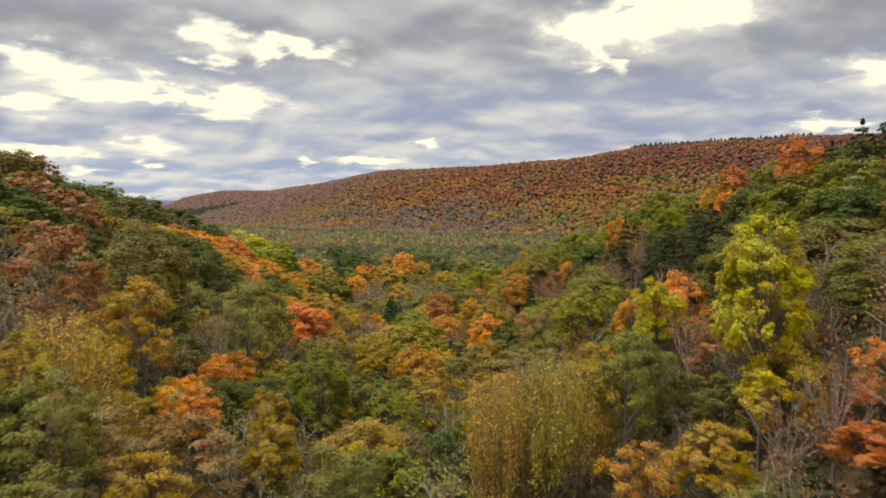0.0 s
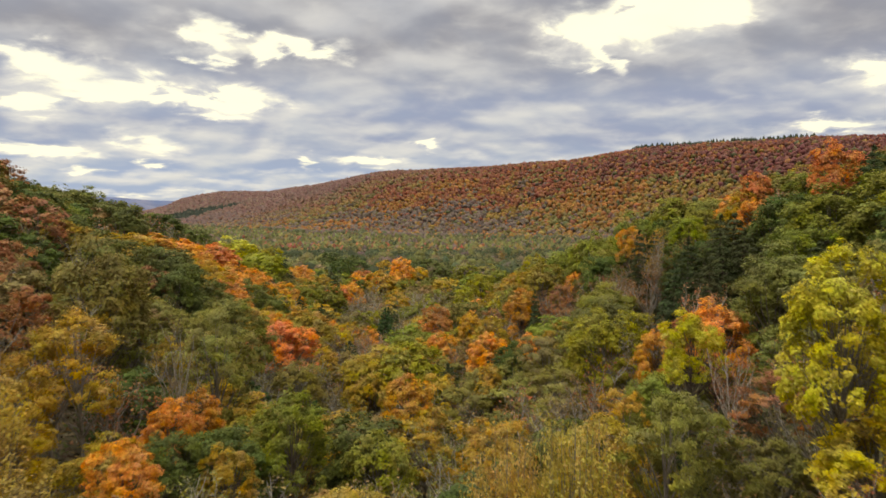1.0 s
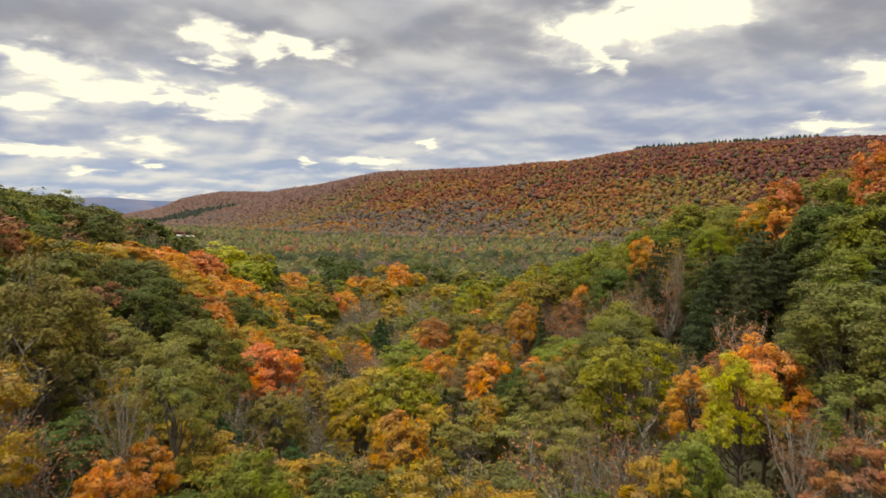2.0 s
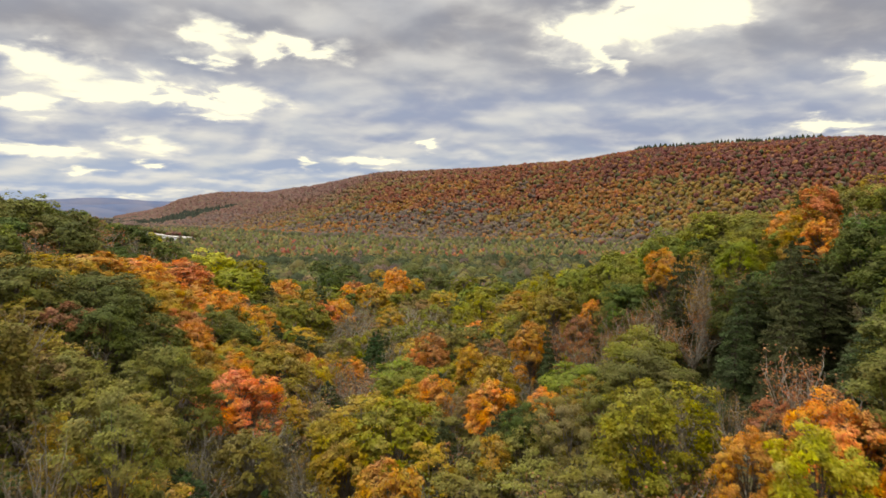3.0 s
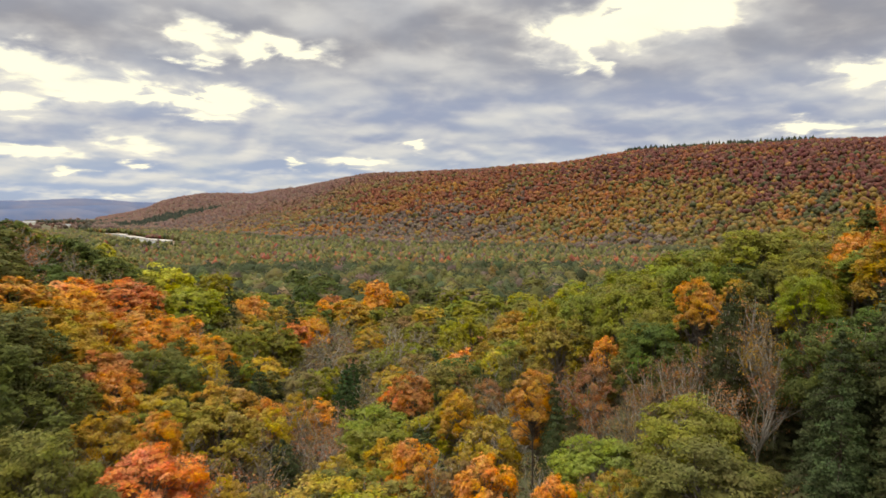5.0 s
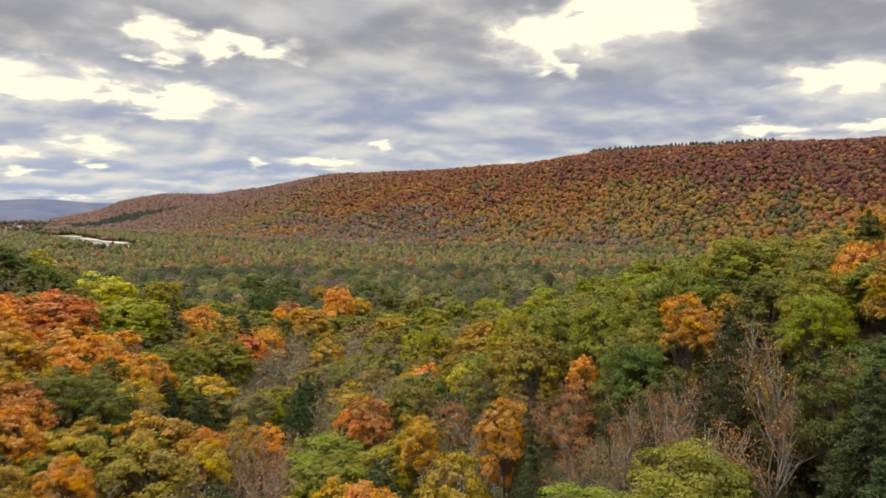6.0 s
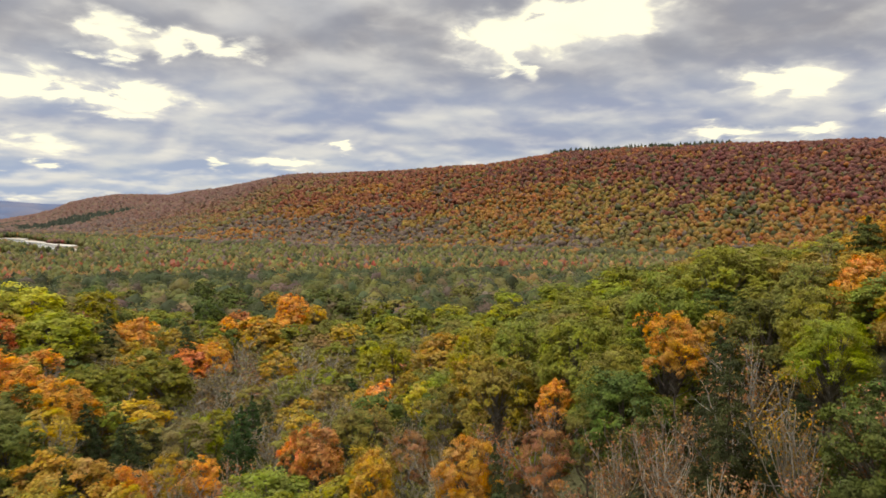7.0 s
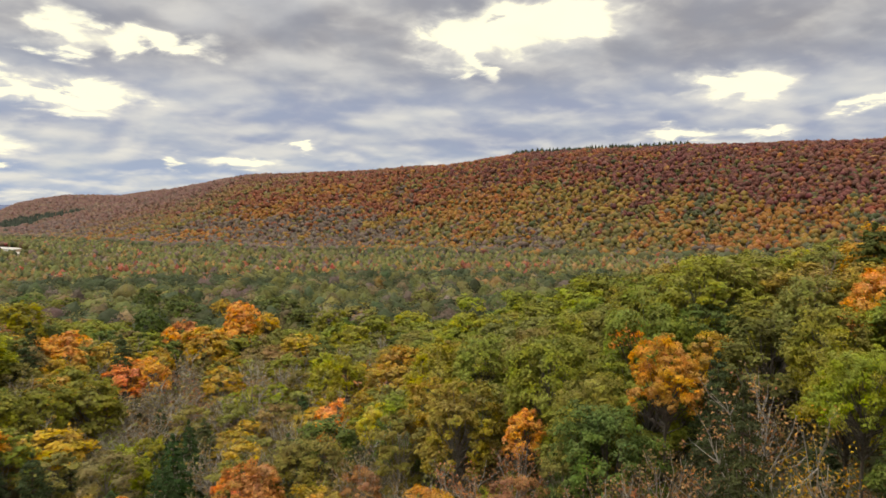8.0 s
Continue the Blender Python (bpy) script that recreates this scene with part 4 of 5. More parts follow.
# the trees between them
def choose(x, y):
    """Kind and colour of a tree by where it grows."""
    dice, k = RNG.random(), int(RNG.integers(60))
    if RNG.random() < 0.6:   # neighbours are often alike
        cell = np.random.default_rng(int(x // 15 + 40) * 1000 + int(y // 17))
        dice, k = cell.random(), int(cell.integers(60))
    if 36 < x < 62 and 84 < y < 125:
        return ("hemlock", "oak", "hemlock")[k % 3], ("fir", "deep", "fir")[k % 3]
    if x > 22 and y > 138 + (60 - x) * 0.4 and y < 300:
        return ("oak", "beech")[k % 2], ("green", "olive", "moss", "green", "olive", "ochre", "green", "lime")[k % 8]
    if y > 305:
        return ("oak", "beech", "oak", "maple", "bare")[k % 5], ("deep", "green", "deep", "olive", "tan", "green")[k % 6]
    if x < -74 and y > 140:
        return ("oak", "bare", "beech", "oak")[k % 4], ("deep", "rust", "deep", "deep", "olive", "rust", "green", "deep")[k % 8]
    if x < -38 and y > 148:
        if dice < 0.42:
            return "maple", ("orange", "gold", "olive", "red", "gold", "olive")[k % 6]
        return ("oak", "beech", "ash", "bare")[k % 4], ("green", "olive", "gold", "tan", "deep")[k % 5]
    if abs(x + 8) < 27 and y > 95:
        if dice < 0.7:
            return "bare", ("tan", "tan", "rust", "olive")[k % 4]
        if dice < 0.82:
            return "ash", ("olive", "tan", "gold", "lime", "olive")[k % 5]
        if dice < 0.9:
            return ("maple", "beech")[k % 2], ("gold", "orange", "olive", "green", "gold", "lime")[k % 6]
        return "hemlock", ("fir", "spruce")[k % 2]
    if x > 12:
        if dice < 0.4:
            return "bare", ("rust", "tan", "rust", "olive")[k % 4]
        if dice < 0.8:
            return ("oak", "beech", "ash")[k % 3], ("deep", "olive", "green", "deep", "olive")[k % 5]
        return ("hemlock", "hemlock", "oak")[k % 3], ("fir", "fir", "olive")[k % 3]
    if dice < 0.48:
        return "bare", ("tan", "tan", "olive", "rust")[k % 4]
    return ("oak", "ash", "beech", "ash", "maple")[k % 5], ("olive", "tan", "deep", "ochre", "deep", "olive", "moss")[k % 7]


def fill(tries, r0, r1, down, close, y0):
    for _ in range(tries):
        x, y, r = RNG.uniform(-125, 100), RNG.uniform(y0, 346), RNG.uniform(r0, r1)
        if not in_hollow(x, y) or (22 < x < 47 and 103 < y < 149) or (1 < x < 18 and y < 53) or any((x - a) ** 2 + (y - b) ** 2 < (close * (r + c)) ** 2 for a, b, c in spots):
            continue
        kind, look_ = choose(x, y)
        tree(kind, x, y, float(canopy_near(x, y)) + RNG.uniform(-down - 2.5, 1.0 - down), r, look_)


fill(7000, 4.2, 6.2, 1.0, 0.52, 46)
fill(2500, 2.0, 2.8, 7.0, 0.60, 20)
# trees beside and behind the start of the way
for _ in range(9000):
    x, y, r = RNG.uniform(-100, 92), RNG.uniform(-75, 78), RNG.uniform(4.6, 6.8)
    if (in_hollow(x, y) and y > 26) or any((x - a) ** 2 + (y - b) ** 2 < (0.6 * (r + c)) ** 2 for a, b, c in spots):
        continue
    k = int(RNG.integers(8))
    tree(("maple", "ash", "ash", "maple", "bare", "ash", "hemlock", "maple")[k], x, y, min(float(canopy_near(x, y)) + RNG.uniform(-3.0, 0.5), 93.0 if abs(x) < 14 else 200.0), r,
         ("green", "olive", "tan", "gold", "deep", "olive", "fir", "olive")[k])


def pick(weights, palette):
    c = np.cumsum(weights, 1)
    k = (RNG.random(len(c))[:, None] * c[:, -1:] > c).sum(1)
    col = np.array(palette)[k]
    return col * RNG.uniform(0.82, 1.2, (len(col), 1)) * RNG.uniform(0.93, 1.07, (len(col), 3)), k


# brush and saplings on the forest floor
ux, uy = RNG.uniform(-75, 80, 100000), RNG.uniform(8, 190, 100000)
ok = np.abs(np.degrees(np.arctan2(ux, uy + 8))) < 42
ux, uy = ux[ok], uy[ok]
patchy = np.sin(ux * 0.35 + 1.0) * np.sin(uy * 0.29) + 0.6 * np.sin(ux * 0.9 + uy * 0.7)
uz = ground_z(ux, uy) + RNG.uniform(0.1, 1.0, len(ux)) * np.clip(1.2 + 1.3 * patchy, 0.25, 3.2)
UPAL = ((0.20, 0.15, 0.09), (0.12, 0.13, 0.04), (0.26, 0.17, 0.06), (0.16, 0.11, 0.07), (0.09, 0.08, 0.05))
uc, _ = pick(np.ones((len(ux), 5)), UPAL)
uv, uf = cards(np.stack([ux, uy, uz], -1), unit(RNG.normal(size=(len(ux), 3)) * 0.5 + np.array([0, 0, 0.8])), 0.36, RNG, 1.8, 3)
tagged(new("undergrowth", mesh_of("undergrowth", uv, uf, FAR_LEAF, False, np.repeat(uc, 3, 0))), "brown and olive brush on the forest floor", "undergrowth", kind="stuff")

# ---- woods of the valley floor and the ridge ----
ico = bmesh.new()
bmesh.ops.create_icosphere(ico, subdivisions=1, radius=1.0)
ICO_V = np.array([v.co[:] for v in ico.verts])
ICO_F = np.array([[v.index for v in f.verts] for f in ico.faces])
SMALL = (ICO_V, ICO_F)
ico.free()
ico = bmesh.new()
bmesh.ops.create_icosphere(ico, subdivisions=2, radius=1.0)
ICO_V = np.array([v.co[:] for v in ico.verts])
ICO_F = np.array([[v.index for v in f.verts] for f in ico.faces])
ico.free()
ICO_F = ICO_F[ICO_V[ICO_F].mean(1)[:, 2] > -0.2]
kept_v = np.unique(ICO_F)
place = np.full(len(ICO_V), -1)
place[kept_v] = np.arange(len(kept_v))
DOME = (ICO_V[kept_v], place[ICO_F])


def crowns(name, x, y, r, h, colour, label, n, size, base=None, rough=0.16, deep=0.48):
    """Far trees in one mesh: a lumpy crown for each, with n leaf sprays that break its outline."""
    bv, bf = base or DOME
    t, k, z = len(x), len(bv), ground_z(x, y)
    size3 = np.stack([r, r, deep * h], -1)
    mid_ = np.stack([x, y, z + 0.45 * h], -1)
    v = bv[None] * (1 + np.clip(RNG.normal(size=(t, k, 1)), -1.5, 1.5) * rough) * (0.86 if n > 50 else 1.0) * size3[:, None, :] + mid_[:, None, :]
    f = (bf[None] + (np.arange(t) * k)[:, None, None]).reshape(-1, 3)
    v, col = v.reshape(-1, 3), np.repeat(colour, k, 0)
    if n:
        d = unit(RNG.normal(size=(t * n, 3)))
        d[:, 2] = np.abs(d[:, 2]) * np.where(RNG.random(t * n) < 0.15, -1, 1)
        at = d * RNG.uniform(0.84, 1.26, (t * n, 1)) * np.repeat(size3, n, 0) + np.repeat(mid_, n, 0)
        sv, sf = cards(at, unit(0.8 * d + np.array([0, 0, 0.5]) + RNG.normal(size=(t * n, 3)) * 0.3), size, RNG, 1.3, 3)
        f = np.concatenate([f, sf + len(v)])
        v = np.concatenate([v, sv])
        col = np.concatenate([col, np.repeat(np.repeat(colour, n, 0) * RNG.uniform(0.88, 1.14, (t * n, 1)), 3, 0)])
    return tagged(new(name, mesh_of(name, v, f, FAR_LEAF, True, col)), label, "forest", kind="stuff")


def scatter(b0, b1, d0, d1, step, grow=0.0):
    """Bearings and distances of trees about step metres apart."""
    xs, ys, d = [], [], d0
    while d < d1:
        s = step * (1 + grow * (d - d0) / 1000)
        m = int(radians(b1 - b0) * d / s)
        b = np.radians(np.linspace(b0, b1, m)) + RNG.uniform(-0.5, 0.5, m) * s / d
        dd = d + RNG.uniform(-0.5, 0.5, m) * s
        xs.append(dd * np.sin(b)), ys.append(dd * np.cos(b))
        d += s
    return np.concatenate(xs), np.concatenate(ys)


def wave(x, y, s, k=0.0):
    """Slow variation over the land, about -1 to 1."""
    return (np.sin(x / s + 1.7 + k) * np.cos(y / s * 0.8 + 0.6 * k) + np.sin((x + y) / s * 0.6 + 2.0 * k + 0.8) + np.sin((0.5 * x - y) / s * 1.7 + k)) / 2.2


PAL = ((0.225, 0.088, 0.044), (0.290, 0.136, 0.038), (0.250, 0.158, 0.042), (0.155, 0.116, 0.092), (0.095, 0.098, 0.046), (0.165, 0.070, 0.055), (0.165, 0.136, 0.046))
rx, ry = scatter(-34, 48, 700, 4000, 5.0, 0.75)
rx, ry = rx + RNG.normal(size=len(rx)) * 2.0, ry + RNG.normal(size=len(ry)) * 2.0
_, ru = ridge(rx, ry)
ok = (ru > 0.0) & (ru < 1.12)
rx, ry, ru = rx[ok], ry[ok], ru[ok]
w1, w2 = wave(rx, ry, 90), wave(rx, ry, 210, 2.0)
hi, lo = np.clip(ru * 1.5 - 0.3, 0, 1), np.clip(1.1 - 2.2 * ru, 0, 1)
east_ = np.clip((np.degrees(np.arctan2(rx, ry)) - 8) / 20, 0, 1)
rim = np.exp(-(ru / 0.05) ** 2)
p1, p2 = np.clip(w1, 0, 1), np.clip(w2, 0, 1)
p3 = np.clip(-w2, 0, 1)
wt = np.stack([0.14 + 1.5 * hi, 0.35 + 0.9 * p1 + 0.3 * lo, 0.35 + 0.8 * p2 + 0.4 * lo * east_, 0.08 + 1.5 * lo * (1 - 0.6 * east_) + 1.1 * p3 * (1 - hi) * (1 - 0.5 * east_),
               0.06 + 0.9 * np.clip(-w1 - 0.2, 0, 1) * (1 - 0.6 * hi) + 2.2 * rim + 0.9 * east_ * (1 - hi), 0.04 + 1.3 * hi * (0.25 + 1.9 * east_), 0.25 + 1.2 * p2 * (1 - hi)], 1)
# stands of one kind among the mixed trees
own = np.stack([wt[:, i] * (1.2 + wave(rx, ry, 38 + 7 * i, 1.3 * i) + 0.6 * wave(rx, ry, 15 + 2 * i, 2.1 * i)) for i in range(7)], 1)
stand = np.zeros_like(wt)
stand[np.arange(len(wt)), own.argmax(1)] = 1
wt = np.where(RNG.random((len(wt), 1)) < 0.55, stand, np.maximum(wt, 0.02))
rc, _ = pick(wt, PAL)
dist = np.hypot(rx, ry)
# towards the far end, distance haze is mixed into the tree colours
haze_mix = np.clip((dist - 1350) / 450, 0, 1)[:, None] * 0.75
rc = rc * (1 - haze_mix) + np.array([(0.195, 0.128, 0.115)]) * RNG.uniform(0.85, 1.15, (len(rx), 1)) * haze_mix
rr_ = np.clip(RNG.lognormal(1.12, 0.28, len(rx)), 1.8, 5.6) * (1 + 0.22 * (dist - 800) / 1000)
rr_ = rr_ * (1 + 0.45 * rim)
rh = (1 + 0.35 * rim) * np.clip(RNG.uniform(7.5, 10.5, len(rx)) + 0.6 * rr_, 8, 16)

FPAL = ((0.135, 0.135, 0.047), (0.065, 0.078, 0.037), (0.251, 0.158, 0.053), (0.288, 0.107, 0.058), (0.167, 0.128, 0.062), (0.16, 0.153, 0.048), (0.153, 0.113, 0.093))


def flat_woods(d0, d1, step, r0, r1, h0, h1):
    x, y = scatter(-36, 50, d0, d1, step, 0.3)
    _, u = ridge(x, y)
    ok = (u <= 0.0) & (y > 346)
    x, y = x[ok], y[ok]
    d = np.hypot(x, y)
    w1, w2 = wave(x, y, 60, 1.0), wave(x, y, 140, 0.4)
    near_, dark = np.clip((470 - d) / 90, 0, 1), np.exp(-((d + 25 * w2 - 520) / 38) ** 2)
    dots_ = np.exp(-((d + 20 * w1 - 650) / 60) ** 2)
    wt = np.stack([(1.2 + 0.3 * w1) * (1 - 0.7 * near_), 0.2 + 5.0 * dark + 2.6 * near_, 0.12 + 0.5 * dots_ + 0.06 * w1, 0.03 + 0.45 * dots_, 0.4 + 0.3 * w2, (0.5 + 0.3 * w1) * (1 - 0.5 * near_), 0.25 + 0.9 * np.clip(-w2, 0, 1) * near_], 1)
    c, _ = pick(np.maximum(wt, 0.02), FPAL)
    c = c * RNG.uniform(0.78, 1.26, (len(x), 1))
    grow = 1 + 0.25 * (d - d0) / 1000
    return x, y, RNG.uniform(r0, r1, len(x)) * grow, RNG.uniform(h0, h1, len(x)), c, d


# the river that shows at the end of the flat
RIVER = ((-368, 1005, 8), (-415, 1085, 22), (-472, 1180, 27), (-546, 1285, 24), (-625, 1390, 26), (-700, 1500, 30))


def river_clear(x, y, more):
    """True away from the river's open bed."""
    p = np.array(RIVER, float)
    off = np.abs(np.interp(y, p[:, 1], p[:, 0]) - x)
    return (off > np.interp(y, p[:, 1], p[:, 2]) + more) | (y < 1000 - more) | (y > 1540)


rb = np.degrees(np.arctan2(rx, ry))
rd = np.hypot(rx, ry) + 45 * wave(rx, ry, 60) + 25 * wave(rx, ry, 22, 1.0)
grove = (rb > -23.8 + 0.5 * wave(rx, ry, 40)) & (rb < -16.5) & (np.abs(rd - 2080 - 9 * (rb + 20)) < 95 * np.clip((-16.5 - rb) / 3, 0, 1) + 10) & (RNG.random(len(rx)) < 0.9)
farmed = (rb < -25.5) & (np.hypot(rx, ry) > 1820)
ok = river_clear(rx, ry, 20) & ~grove & (~farmed | (RNG.random(len(rx)) < 0.05))
grove_x, grove_y = rx[grove], ry[grove]
rx, ry, rr_, rh, rc = rx[ok], ry[ok], rr_[ok], rh[ok], rc[ok]
far = np.hypot(rx, ry) > 1750
crowns("ridge_woods", rx[~far], ry[~far], rr_[~far], rh[~far], rc[~far], "ridge slope wooded in rust, orange and ochre autumn trees", 18, 1.05, SMALL, 0.2, 0.32)
crowns("far_ridge_woods", rx[far], ry[far], rr_[far], rh[far], rc[far], "far ridge end wooded in autumn trees dulled by haze", 5, 2.2, SMALL)
fx, fy, fr, fh, fc, _ = flat_woods(350, 570, 8.6, 4.0, 6.8, 11, 17)
crowns("valley_woods", fx, fy, fr, fh, fc, "valley woodland of green and autumn-coloured trees", 180, 0.8)
fx, fy, fr, fh, fc, _ = flat_woods(570, 1750, 6.3, 2.2, 3.5, 9, 13)
ok = river_clear(fx, fy, 20) & ((fy < 860) | (np.abs(fx + 0.385 * fy) > 75) | (fy > 1020) | (RNG.random(len(fx)) < 0.25))
crowns("valley_pinewood", fx[ok], fy[ok], fr[ok], fh[ok], fc[ok], "flat valley woodland of green pines and mixed autumn trees", 12, 1.2, SMALL)

# woods beside and behind the way
sx, sy = RNG.uniform(-300, 300, 7000), RNG.uniform(-230, 350, 7000)
sb = np.degrees(np.arctan2(sx, sy + 8))
keep = np.zeros(len(sx), bool)
taken = set()
for i in range(len(sx)):
    cell = (int(sx[i] // 10), int(sy[i] // 10))
    if cell not in taken and (abs(sb[i]) > 40.5 or sx[i] < -128 or sx[i] > 103) and math.hypot(sx[i], sy[i] - 60) < 290 and not (-104 < sx[i] < 96 and -79 < sy[i] < 82):
        taken.add(cell)
        keep[i] = True
sx, sy = sx[keep], sy[keep]
sc, _ = pick(np.ones((len(sx), 7)) * np.array([2.0, 1.2, 1.0, 0.4, 1.2, 1.5, 0.8]), FPAL)
crowns("surrounding_woods", sx, sy, RNG.uniform(4.6, 6.6, len(sx)), RNG.uniform(12, 16, len(sx)), sc, "hillside woodland of green and autumn-coloured trees", 90, 1.05, SMALL, 0.12, 0.42)

m = Nodes("river_water")
pos = m.add("ShaderNodeNewGeometry").outputs["Position"]
bump = m.add("ShaderNodeBump", Strength=0.25, Distance=0.2, Height=m.noise(pos, 0.35, 4)).outputs[0]
p = m.add("ShaderNodeBsdfPrincipled", Roughness=0.16, Normal=bump)
m.put(p.inputs["Base Color"], m.mix(m.noise(pos, 0.02, 3), (0.16, 0.15, 0.12), (0.10, 0.10, 0.09)))
m.put(m.out.inputs[0], p.outputs[0])
WATER = m.mat
m = Nodes("river_gravel")
pos = m.add("ShaderNodeNewGeometry").outputs["Position"]
p = m.add("ShaderNodeBsdfPrincipled", Roughness=0.9)
m.put(p.inputs["Base Color"], m.mix(m.noise(pos, 0.15, 5, 0.7), (0.33, 0.30, 0.26), (0.52, 0.48, 0.43)))
m.put(m.out.inputs[0], p.outputs[0])
GRAVEL = m.mat


def strip(name, widen, lift, shift, material, label, category, seed):
    """A ribbon along the river, with an uneven edge, laid on the flat."""
    p = np.array(RIVER, float)
    y = np.linspace(p[0, 1], p[-1, 1], 70)
    x = np.interp(y, p[:, 1], p[:, 0]) + 5 * np.sin(y / 37 + seed) + shift
    w = np.interp(y, p[:, 1], p[:, 2]) * widen * (1 + 0.25 * np.sin(y / 23 + 2 * seed))
    w *= np.clip((y - y[0]) / 40, 0.05, 1) * np.clip((y[-1] - y) / 40, 0.05, 1)
    v, f = [], []
    for i in range(70):
        for k in range(5):
            q = x[i] + w[i] * (k / 2 - 1)
            v.append((q, y[i], float(ground_z(q, y[i])) * 0 + 57.9 + lift))
    f = [(i * 5 + k, i * 5 + k + 1, i * 5 + k + 6, i * 5 + k + 5) for i in range(69) for k in range(4)]
    return tagged(new(name, mesh_of(name, v, f, material, True)), label, category, kind="structure")


strip("gravel_bank", 1.25, 0.0, 3.0, GRAVEL, "pale gravel bank beside the river", "river bank", 0.4)
strip("water", 0.8, 0.35, -3.0, WATER, "still grey river water that mirrors the sky", "river", 1.9)

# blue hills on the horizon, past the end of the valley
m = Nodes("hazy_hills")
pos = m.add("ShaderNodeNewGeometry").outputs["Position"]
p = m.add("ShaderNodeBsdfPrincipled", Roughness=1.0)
# the blue is distance haze, put into the hills' base colour
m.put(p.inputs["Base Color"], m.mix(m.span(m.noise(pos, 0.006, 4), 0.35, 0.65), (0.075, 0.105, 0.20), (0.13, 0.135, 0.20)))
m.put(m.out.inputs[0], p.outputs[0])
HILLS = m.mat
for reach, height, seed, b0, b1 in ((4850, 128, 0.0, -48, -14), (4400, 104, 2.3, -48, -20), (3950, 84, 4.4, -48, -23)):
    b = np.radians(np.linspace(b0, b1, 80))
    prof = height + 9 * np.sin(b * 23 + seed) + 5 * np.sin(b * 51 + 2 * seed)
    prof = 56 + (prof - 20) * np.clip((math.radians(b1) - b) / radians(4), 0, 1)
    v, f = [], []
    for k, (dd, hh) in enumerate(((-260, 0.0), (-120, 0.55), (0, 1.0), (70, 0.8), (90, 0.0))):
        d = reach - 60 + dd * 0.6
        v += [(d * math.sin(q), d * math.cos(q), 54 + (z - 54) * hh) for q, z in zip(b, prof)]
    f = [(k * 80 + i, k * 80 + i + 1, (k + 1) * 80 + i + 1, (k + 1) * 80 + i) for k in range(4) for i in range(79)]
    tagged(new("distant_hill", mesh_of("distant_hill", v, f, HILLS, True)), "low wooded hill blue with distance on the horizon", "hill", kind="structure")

# dark conifers along the top of the ridge, and a grove on its low western toe
def spires(name, x, y, r, h, colour, label):
    n = len(x)
    k = 6
    z = ground_z(x, y)
    ang = np.arange(k) * 2 * np.pi / k
    rows = []
    for f, w in ((0.15, 1.0), (0.45, 0.8), (0.5, 0.55), (0.8, 0.35), (0.83, 0.22), (1.0, 0.02)):
        wob = RNG.uniform(0.75, 1.25, (n, k))
        rows.append(np.stack([x[:, None] + np.cos(ang) * r[:, None] * w * wob, y[:, None] + np.sin(ang) * r[:, None] * w * wob, np.repeat((z + h * f)[:, None], k, 1)], -1))
    v = np.stack(rows, 1).reshape(-1, 3)
    f1 = np.array([(a * k + i, a * k + (i + 1) % k, (a + 1) * k + (i + 1) % k, (a + 1) * k + i) for a in range(5) for i in range(k)])
    f = (f1[None] + (np.arange(n) * 6 * k)[:, None, None]).reshape(-1, 4)
    return tagged(new(name, mesh_of(name, v, f, FAR_LEAF, True, np.repeat(colour * RNG.uniform(0.8, 1.2, (n, 1)), 6 * k, 0))), label, "forest", kind="stuff")


b = np.radians(RNG.uniform(15.5, 28.5, 420))
d = np.interp(np.degrees(b), BEARING, CREST_D) + RNG.uniform(-10, 34, 420)
spires("ridge_conifers", d * np.sin(b), d * np.cos(b), RNG.uniform(3.2, 5.2, 420), RNG.uniform(12.5, 16, 420), np.array([(0.045, 0.055, 0.03)]), "row of dark conifers along the ridge top")
spires("toe_conifers", grove_x, grove_y, RNG.uniform(5, 8, len(grove_x)), RNG.uniform(11, 18, len(grove_x)), np.array([(0.046, 0.056, 0.040)]), "dark conifer grove on the low end of the ridge")

# the open valley past the river: fields, groves and a farm
m = Nodes("autumn_field")
pos = m.add("ShaderNodeNewGeometry").outputs["Position"]
p = m.add("ShaderNodeBsdfPrincipled", Roughness=0.95)
m.put(p.inputs["Base Color"], m.mix(m.span(m.noise(pos, 0.02, 4), 0.35, 0.65), (0.13, 0.14, 0.07), (0.19, 0.165, 0.10)))
m.put(m.out.inputs[0], p.outputs[0])
FIELD = m.mat
for x0, y0, wide, long in ((-985, 1985, 150, 90), (-1360, 2400, 240, 130), (-1620, 2880, 360, 200), (-1150, 2140, 130, 80)):
    u, w = np.meshgrid(np.linspace(-0.5, 0.5, 9), np.linspace(-0.5, 0.5, 7), indexing="ij")
    qx = x0 + u * wide * (1 + 0.12 * np.sin(5 * w + x0)) + 0.3 * w * long
    qy = y0 + w * long - 0.3 * u * wide
    v = np.stack([qx, qy, ground_z(qx, qy) + 1.0], -1).reshape(-1, 3)
    f = [(i * 7 + j, (i + 1) * 7 + j, (i + 1) * 7 + j + 1, i * 7 + j + 1) for i in range(8) for j in range(6)]
    tagged(new("field", mesh_of("field", v, f, FIELD, True)), "pale green and straw-coloured open field in the valley", "field", kind="structure")
gx_, gy_ = [], []
for x0, y0, wide, n in ((-1330, 2560, 70, 70), (-1130, 2350, 45, 40), (-1070, 2340, 45, 40), (-930, 2010, 50, 40), (-1500, 2700, 90, 60), (-760, 1700, 60, 60), (-860, 1800, 50, 30)):
    gx_.append(x0 + RNG.normal(size=n) * wide * 0.5), gy_.append(y0 + RNG.normal(size=n) * wide * 0.4)
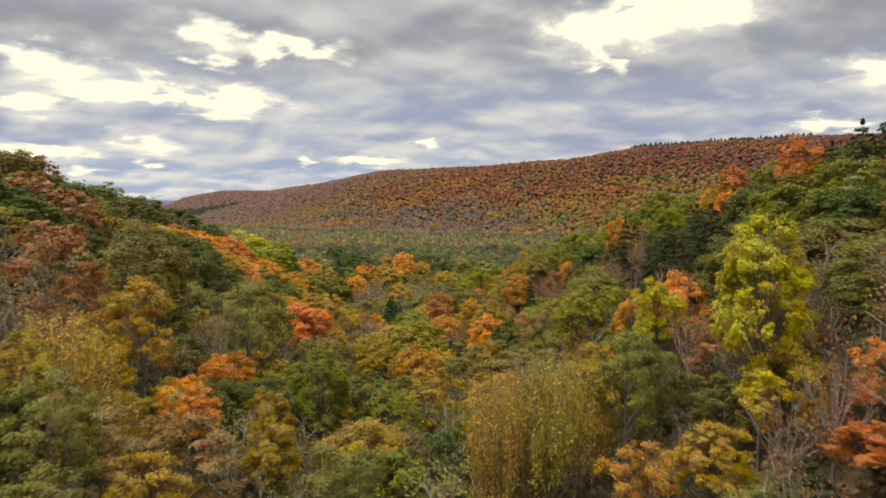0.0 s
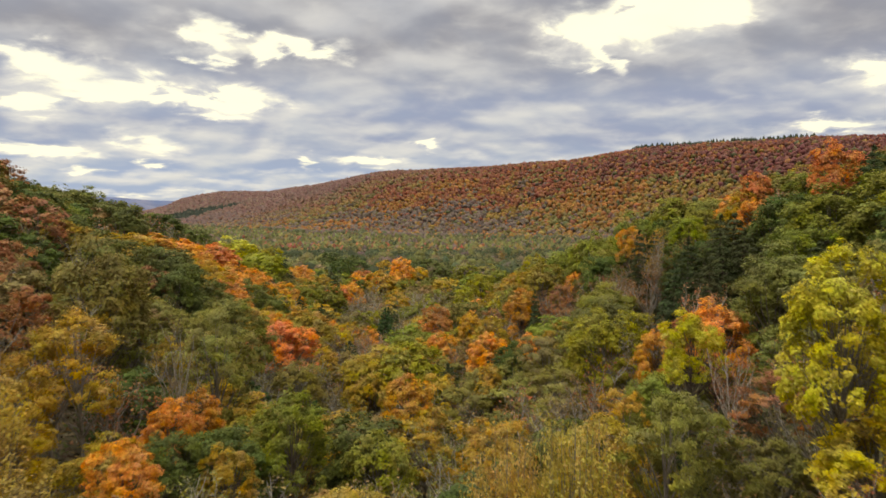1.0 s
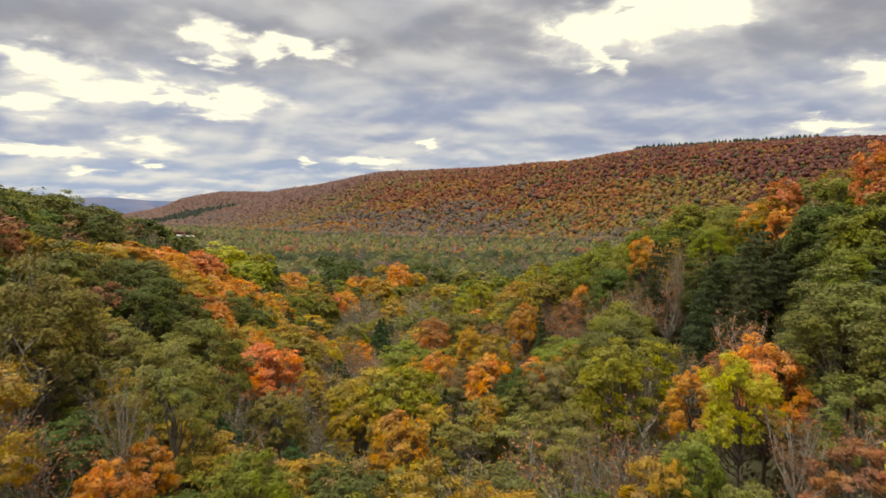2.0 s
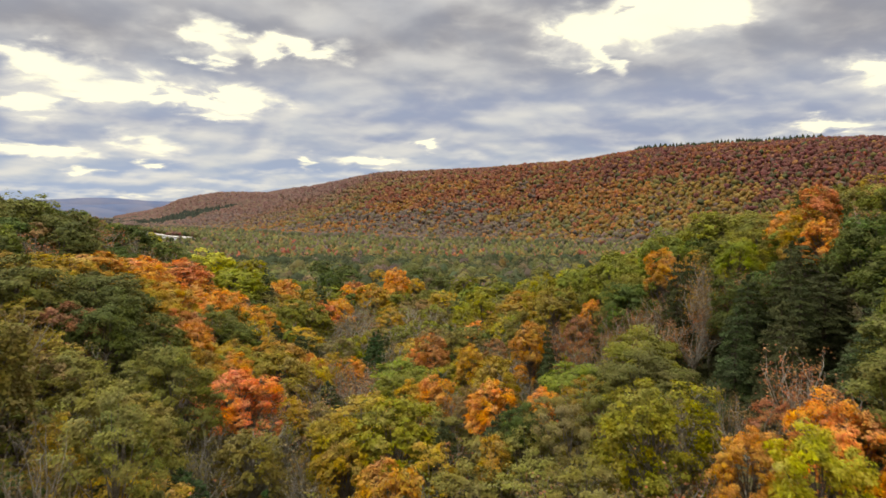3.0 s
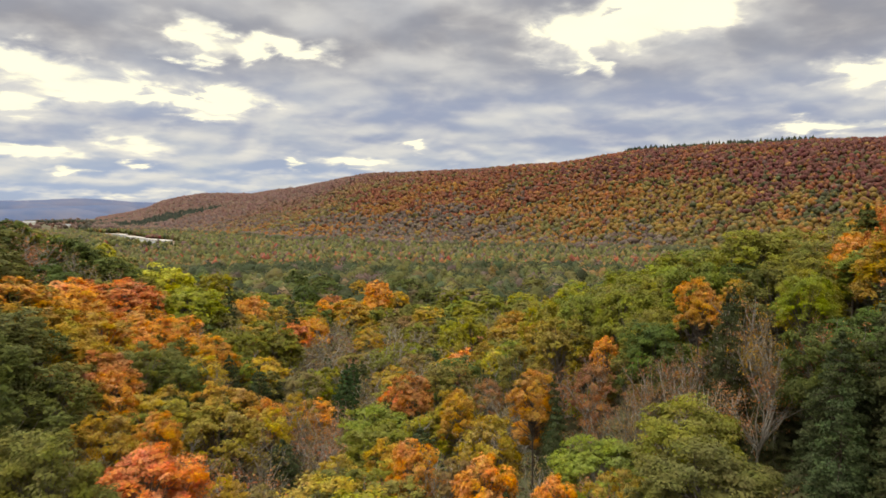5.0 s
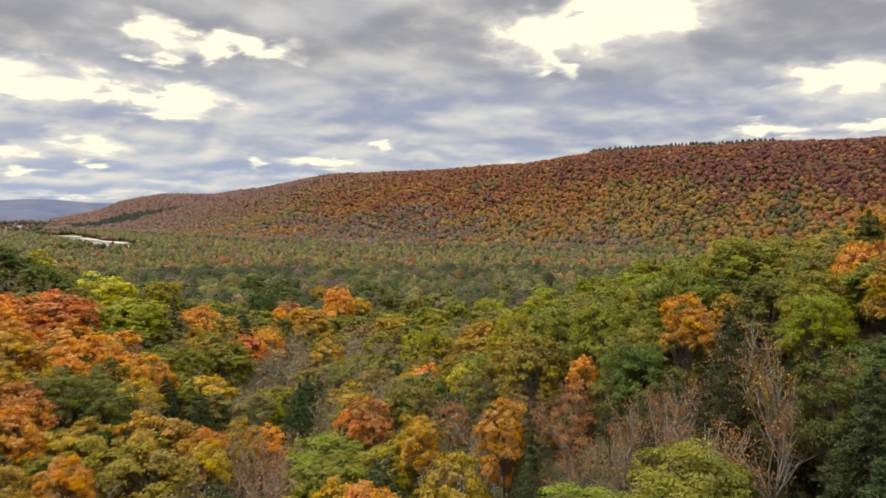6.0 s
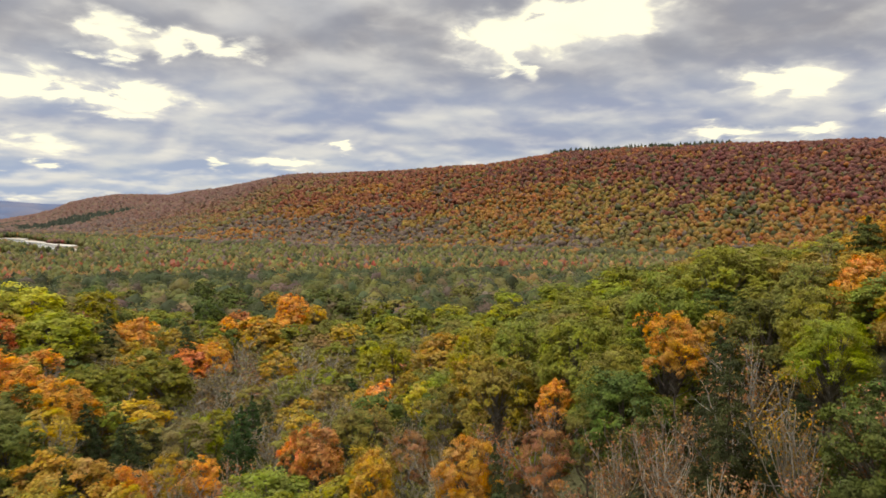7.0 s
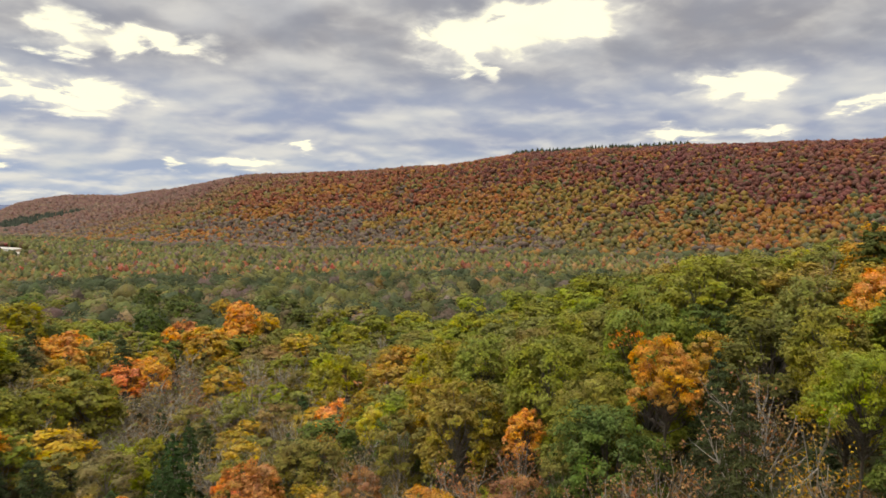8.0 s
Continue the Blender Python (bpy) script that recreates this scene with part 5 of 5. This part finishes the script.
gx_, gy_ = np.concatenate(gx_), np.concatenate(gy_)
gc_, _ = pick(np.ones((len(gx_), 3)), ((0.05, 0.06, 0.045), (0.07, 0.075, 0.05), (0.10, 0.085, 0.06)))
crowns("valley_grove", gx_, gy_, RNG.uniform(5, 8, len(gx_)), RNG.uniform(11, 16, len(gx_)), gc_, "dark groves among the far fields", 8, 2.0, SMALL)
hx_, hy_ = RNG.uniform(-0.5, 0.5, 150), RNG.uniform(-0.5, 0.5, 150)
hx_, hy_ = -450 + hx_ * 110 + hy_ * 18, 1240 - hx_ * 100 + hy_ * 30
hc_, _ = pick(np.ones((150, 3)), ((0.22, 0.09, 0.06), (0.17, 0.08, 0.07), (0.20, 0.12, 0.07)))
ok = river_clear(hx_, hy_, 8)
crowns("river_brush", hx_[ok], hy_[ok], RNG.uniform(3, 5, ok.sum()), RNG.uniform(6, 9, ok.sum()), hc_[ok], "reddish brush along the river bank", 10, 1.2, SMALL)


def plain(name, colour, rough):
    m = Nodes(name)
    pos = m.add("ShaderNodeTexCoord").outputs["Object"]
    p = m.add("ShaderNodeBsdfPrincipled", Roughness=rough)
    m.put(p.inputs["Base Color"], m.mix(m.span(m.noise(pos, 0.6, 4), 0.3, 0.7), colour, tuple(0.8 * c for c in colour)))
    m.put(m.out.inputs[0], p.outputs[0])
    return m.mat


WHITE_BOARDS, GREY_ROOF = plain("white_boards", (0.75, 0.73, 0.68), 0.7), plain("grey_roof", (0.30, 0.30, 0.31), 0.6)


def farmhouse(x, y, turn, long, wide, high):
    """A white gabled farm building with a grey roof."""
    a, b, h, r = long / 2, wide / 2, high, high + wide * 0.38
    walls = [(-a, -b, -2), (a, -b, -2), (a, b, -2), (-a, b, -2), (-a, -b, h), (a, -b, h), (a, b, h), (-a, b, h), (-a, 0, r), (a, 0, r)]
    wf = [(0, 1, 5), (0, 5, 4), (2, 3, 7), (2, 7, 6), (1, 2, 6), (1, 6, 5), (5, 6, 9), (3, 0, 4), (3, 4, 7), (7, 4, 8)]
    e, t = 0.6, 0.25
    roof, rf = [], []
    for s in (-1, 1):
        k = len(roof)
        for lift in (0.02, t):
            roof += [(-a - e, s * (b + e), h - 0.4 + lift), (a + e, s * (b + e), h - 0.4 + lift), (a + e, 0, r + lift), (-a - e, 0, r + lift)]
        rf += [(k, k + 1, k + 2, k + 3), (k + 4, k + 7, k + 6, k + 5), (k, k + 4, k + 5, k + 1), (k + 1, k + 5, k + 6, k + 2), (k + 3, k + 7, k + 4, k)]
    ob = new("farmhouse")
    part("wall", mesh_of("wall", walls, wf, WHITE_BOARDS), ob)
    part("roof", mesh_of("roof", roof, rf, GREY_ROOF), ob)
    ob.matrix_basis = pose(x, y, float(ground_z(x, y)) + 1.2, 0, 0, turn)
    return tagged(ob, "distant white farm building with a grey gabled roof", "farmhouse", "farm buildings")


for row in ((-905, 1872, 20, 26, 11, 6), (-940, 1890, 100, 18, 9, 5), (-1010, 1955, 35, 20, 10, 6), (-1385, 2420, 15, 40, 14, 7)):
    farmhouse(*row)
